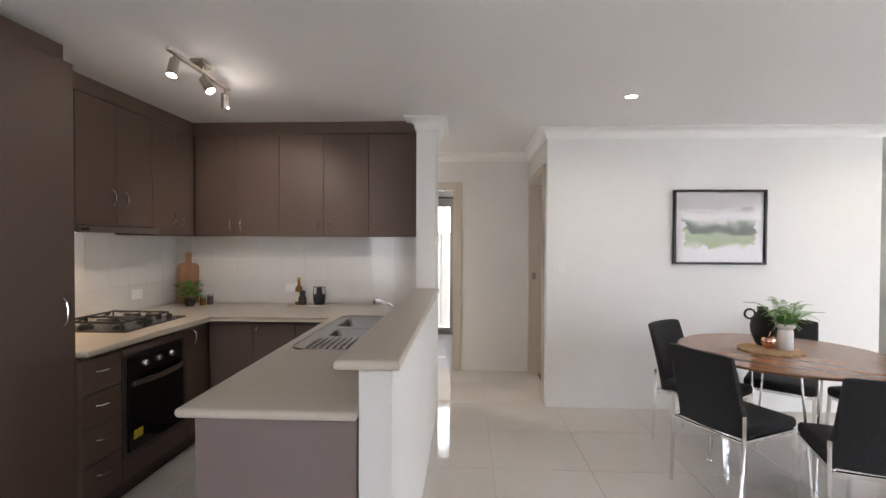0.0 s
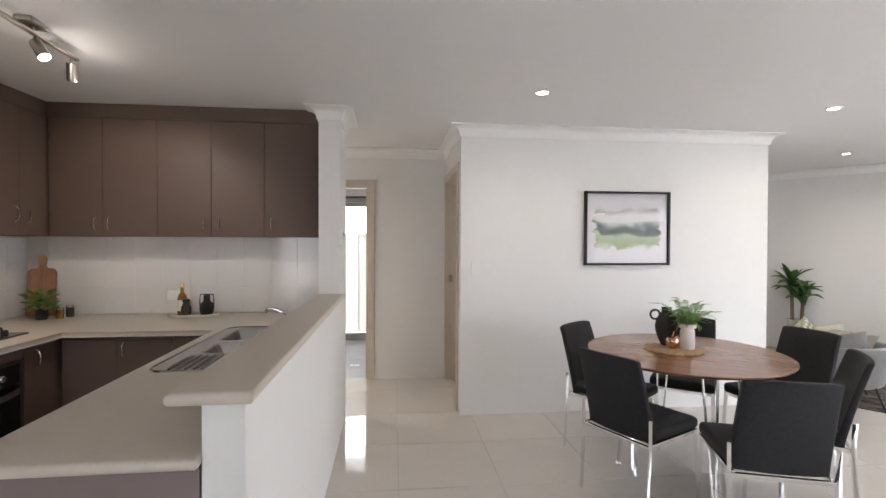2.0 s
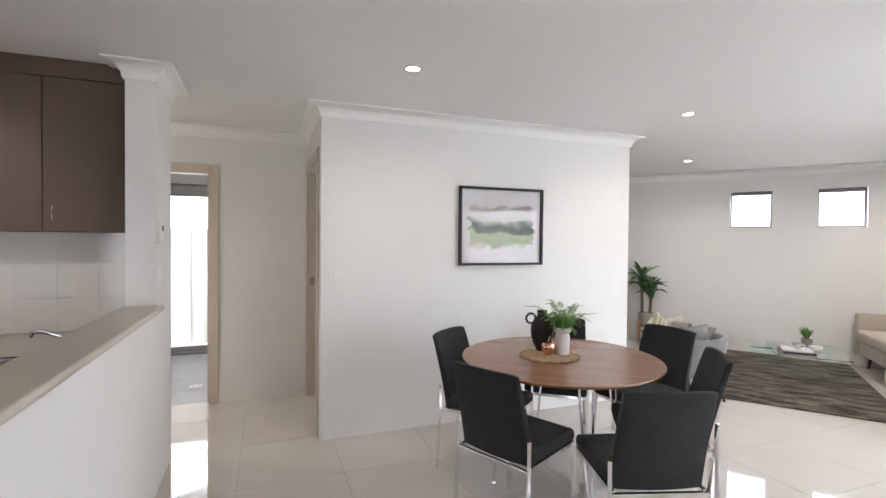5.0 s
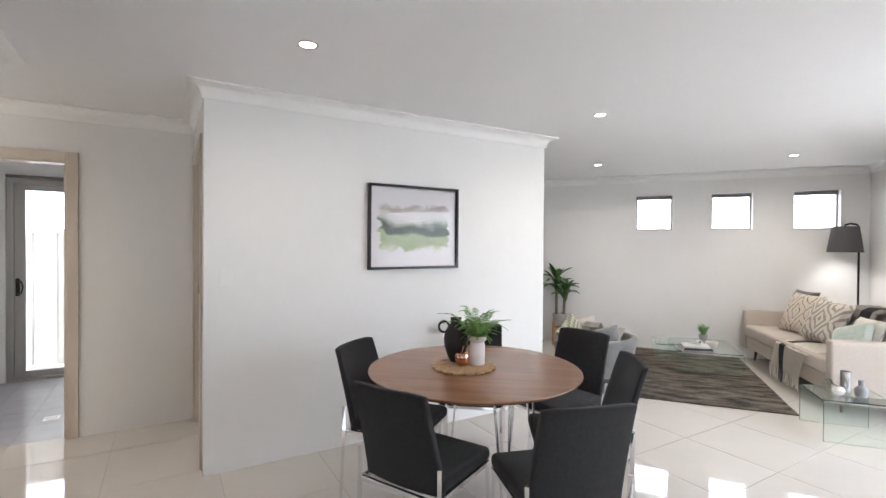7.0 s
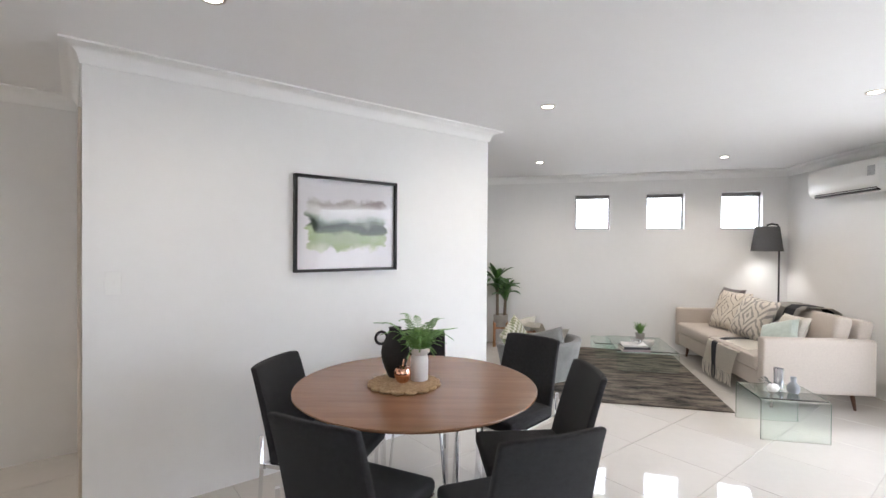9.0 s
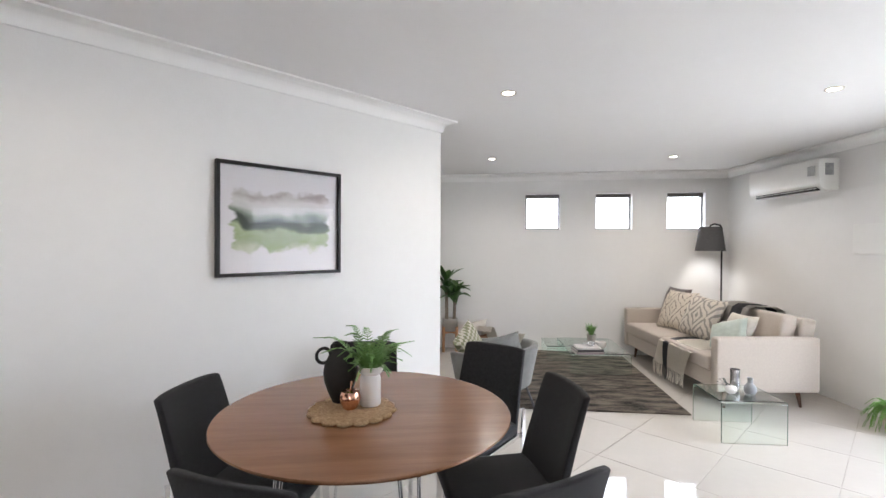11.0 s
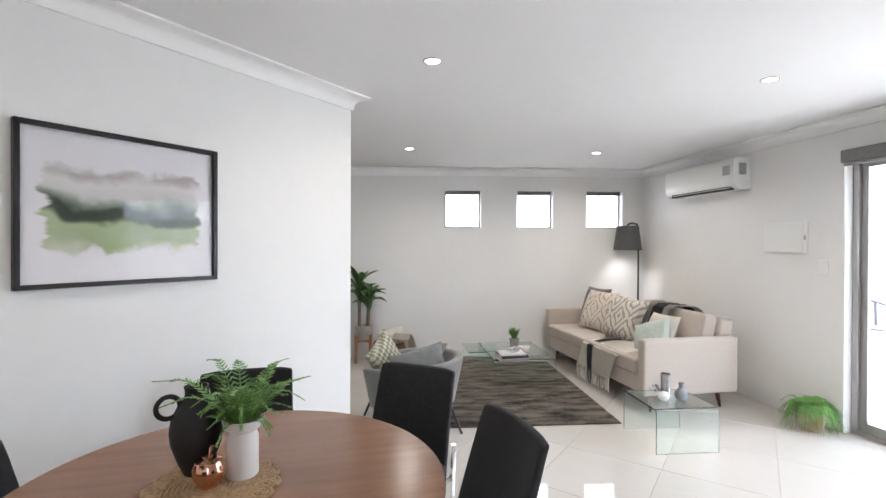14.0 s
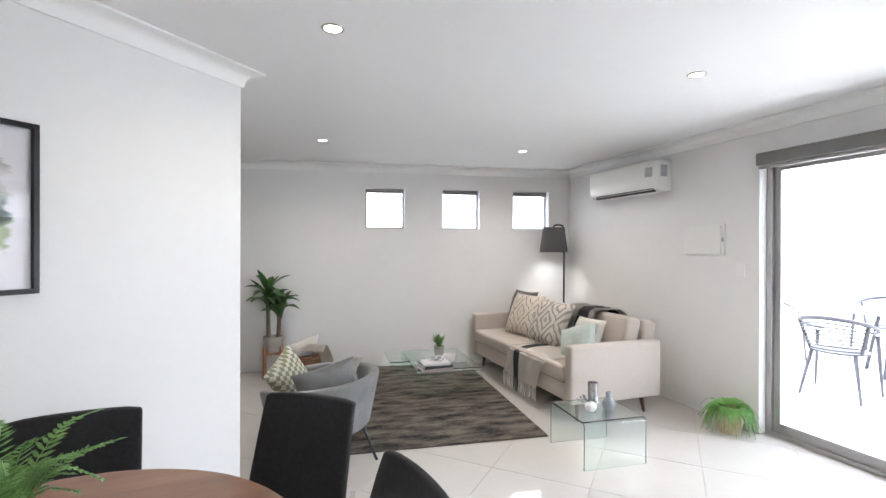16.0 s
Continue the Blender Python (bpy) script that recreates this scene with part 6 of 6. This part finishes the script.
# ---- outside ----
M["paving"] = shader("pale_paving", (0.62, 0.60, 0.56), 0.8, var=0.08, scale=3, bump=0.2)
M["render"] = shader("white_render", (0.80, 0.80, 0.78), 0.8, var=0.03, scale=2)
M["fence"] = shader("cream_steel_fence", (0.80, 0.78, 0.72), 0.45, var=0.03, scale=3)
structure("ground", B((-80, 80, -80, 80, -0.5, -0.13)), "paving", "pale paving around the house")
structure("pavement_patio", B((1.0, 12.0, -VW - 9.0, -VW - 0.241, -0.128, -0.02)), "paving", "pale sunlit patio paving", m=LIV)
bw_ = structure("wall_boundary", B((-6, 14, -VW - 9.3, -VW - 9.0, -0.12, 2.2)), "render", "white rendered boundary wall beyond the patio", m=LIV)
structure("wall_boundary", B((UC + 2.6, UC + 2.8, -14, 8, -0.12, 1.5)), "render", "white rendered boundary wall beyond the small windows", m=LIV)
bm = bmesh.new()
xs = []
x = -4.0
while x < 5.0:
    xs += [(x, 0.0), (x + 0.11, 0.0), (x + 0.13, 0.022), (x + 0.20, 0.022), (x + 0.22, 0.0)]
    x += 0.24
for (x0, y0), (x1, y1) in zip(xs, xs[1:]):
    bm.faces.new([bm.verts.new(p) for p in ((x0, 8.75 - y0, -0.12), (x1, 8.75 - y1, -0.12), (x1, 8.75 - y1, 1.55), (x0, 8.75 - y0, 1.55))])
box(bm, -4, 5.1, 8.72, 8.78, 1.55, 1.60)
structure("fence_laundry", bm, "fence", "ribbed cream steel fence outside the laundry door")

M["charcoal_plastic"] = shader("charcoal_plastic", (0.055, 0.055, 0.065), 0.5, var=0.05, scale=20)


def patio_chair(m):
    """A slatted plastic tub chair; it faces +x."""
    c = thing("patio_chair", "charcoal plastic slatted patio chair outside the sliding door", "chair", m, "patio chairs")
    bm = bmesh.new()
    lathe(bm, [(0, 0.425), (0.20, 0.425), (0.235, 0.435), (0.235, 0.45), (0, 0.445)], 28)
    part("seat", bm, "charcoal_plastic", c, smooth=True)

    def rim(t):
        a = radians(40 + 280 * t)
        up = (0.5 - 0.5 * math.cos(2 * math.pi * t)) ** 0.7
        return Vector((0.29 * math.cos(a) - 0.10 * up, 0.30 * math.sin(a), 0.62 + 0.18 * up))

    bm = bmesh.new()
    tube(bm, [rim(k / 28) for k in range(29)], 0.016, 8)
    part("top_rail", bm, "charcoal_plastic", c, "curved arm and back rail", smooth=True)
    for q in range(9):
        f = (q + 0.5) / 9
        bm = bmesh.new()
        pts = []
        for k in range(15):
            t = 0.27 + 0.46 * k / 14
            top = rim(t)
            a = radians(40 + 280 * t)
            low = Vector((0.215 * math.cos(a) - 0.01, 0.22 * math.sin(a), 0.45))
            pts.append(low.lerp(top, f))
        tube(bm, pts, 0.0085, 6)
        part("slat", bm, "charcoal_plastic", c, "thin horizontal back slat", smooth=True)
    for t in (0.27, 0.73):
        bm = bmesh.new()
        a = radians(40 + 280 * t)
        tube(bm, [rim(t), (0.215 * math.cos(a) - 0.01, 0.22 * math.sin(a), 0.44)], 0.018, 6)
        part("back_post", bm, "charcoal_plastic", c, "back post", smooth=True)
    for s in (-1, 1):
        for x, xt in ((0.22, 0.26), (-0.17, -0.27)):
            bm = bmesh.new()
            tube(bm, [(x, 0.24 * s if x > 0 else 0.17 * s, 0.60 if x > 0 else 0.44), (xt, 0.27 * s if x > 0 else 0.24 * s, 0.0)], 0.018, 6, radii=[0.02, 0.012])
            part("leg", bm, "charcoal_plastic", c, "tapered plastic leg", smooth=True)
    return c


pc = patio_chair(pose(8.00, 0.65, -0.02, 0, 0, -30))
copy_thing(pc, pose(8.95, 1.42, -0.02, 0, 0, -70))
copy_thing(pc, pose(10.1, -0.35, -0.02, 0, 0, 150))
copy_thing(pc, pose(9.6, 0.95, -0.02, 0, 0, 215))
ptb = thing("patio_table", "round white patio table outside the sliding door", "table", pose(9.15, -0.25, -0.02))
bm = bmesh.new()
lathe(bm, [(0, 0.715), (0.50, 0.715), (0.52, 0.725), (0.52, 0.735), (0, 0.74)], 40)
part("tabletop", bm, "white_plastic", ptb, "round white top", smooth=True)
for k in range(4):
    a = radians(45 + 90 * k)
    bm = bmesh.new()
    tube(bm, [(0.25 * math.cos(a), 0.25 * math.sin(a), 0.714), (0.38 * math.cos(a), 0.38 * math.sin(a), 0)], 0.02, 8)
    part("leg", bm, "charcoal_plastic", ptb, "splayed leg", smooth=True)

# ---- pieces ----
TP = 0.615                                     # floor tile pitch
X0, Y0 = 0.675, 3.825


def clip(poly, px, py, nx, ny):
    """The part of a convex outline where (x - px) * nx + (y - py) * ny is below zero."""
    out = []
    for (ax, ay), (bx, by) in zip(poly, poly[1:] + poly[:1]):
        da, db = (ax - px) * nx + (ay - py) * ny, (bx - px) * nx + (by - py) * ny
        if da < 0:
            out.append((ax, ay))
        if (da < 0) != (db < 0):
            t = da / (da - db)
            out.append((ax + (bx - ax) * t, ay + (by - ay) * t))
    return out


def tile_mesh(outline, z0, z1, r=0.0012):
    bm = bmesh.new()
    cx, cy = sum(p[0] for p in outline) / len(outline), sum(p[1] for p in outline) / len(outline)
    lo = [bm.verts.new((x - cx, y - cy, z0)) for x, y in outline]
    mi = [bm.verts.new((x - cx, y - cy, z1 - r)) for x, y in outline]
    k = 1 - r / 0.3
    hi = [bm.verts.new(((x - cx) * k, (y - cy) * k, z1)) for x, y in outline]
    bm.faces.new(hi)
    for a, b in ((lo, mi), (mi, hi)):
        for i in range(len(outline)):
            j = (i + 1) % len(outline)
            bm.faces.new((a[i], a[j], b[j], b[i]))
    me = bpy.data.meshes.new("tile")
    bm.to_mesh(me)
    bm.free()
    return me, cx, cy


shared = None
nd = 1 / S2
for i in range(-5, 13):
    for j in range(-9, 10):
        x0, y0 = X0 + i * TP, Y0 + j * TP
        g = 0.0015
        full = [(x0 + g, y0 + g), (x0 + TP - g, y0 + g), (x0 + TP - g, y0 + TP - g), (x0 + g, y0 + TP - g)]
        cxx, cyy = x0 + TP / 2, y0 + TP / 2
        if cyy > 4.6 and 1.0 < cxx < 3.6:
            continue
        if cyy > DY + 0.3 and cxx < -1.5:
            continue
        p = full
        for c in ((KX - 0.02, 0, -1, 0), (0, SOUTH - 0.02, 0, -1), (CORNER[0], CORNER[1], WN.x, WN.y), (CORNER[0] + 0.02, CORNER[1] - 0.02, nd, -nd)):
            if p:
                p = clip(p, *c)
        if p and cxx < 1.3:
            p = clip(p, 0, 5.50, 0, 1)
        if p and cyy > 4.4 and cxx > 2.0:
            p = clip(p, 3.9, 0, -1, 0)
        if p and cyy > 4.4 and cxx < 2.0:
            p = clip(p, 1.28, 0, 1, 0)
        if not p or len(p) < 3:
            continue
        area = abs(sum(a[0] * b[1] - b[0] * a[1] for a, b in zip(p, p[1:] + p[:1]))) / 2
        if area < 0.002:
            continue
        if len(p) == 4 and area > 0.99 * (TP - 2 * g) ** 2:
            if shared is None:
                shared = tile_mesh(full, -0.010, 0.0)[0]
                shared.materials.append(M["tile"])
            me, cx, cy = shared, cxx, cyy
        else:
            me, cx, cy = tile_mesh(p, -0.010, 0.0)
            me.materials.append(M["tile"])
        t = new("tile", me)
        t.parent = floor
        t.matrix_basis = pose(cx, cy, 0)

sl = None
for i in range(9):
    for j in range(5):
        x0, y0 = -1.49 + 0.31 * i, 5.505 + 0.40 * j
        if sl is None:
            sl = tile_mesh([(x0, y0), (x0 + 0.307, y0), (x0 + 0.307, y0 + 0.397), (x0, y0 + 0.397)], -0.010, -0.001)[0]
            sl.materials.append(M["slate"])
        t = new("tile", sl)
        t.parent = floor_laundry
        t.matrix_basis = pose(x0 + 0.1535, y0 + 0.1985, 0)

bm = B((-0.0997, 0.0997, -0.003, 0.003, -0.09800, 0.09800), bevel=0.001, segs=1)
me = bpy.data.meshes.new("tile")
bm.to_mesh(me)
bm.free()
me.materials.append(M["splash"])
for k in range(11):
    for q in range(3):
        t = new("tile", me)
        t.parent = sp[0]
        t.matrix_basis = pose(COL[0] - 0.2 * k - 0.110, KY - 0.0075, BZ + 0.105 - 0.003 + 0.1965 * q)
for k in range(9):
    for q in range(3):
        t = new("tile", me)
        t.parent = sp[1]
        t.matrix_basis = pose(KX + 0.0075, KY - 0.111 - 0.2 * k, BZ + 0.105 - 0.003 + 0.1965 * q, 0, 0, 90)
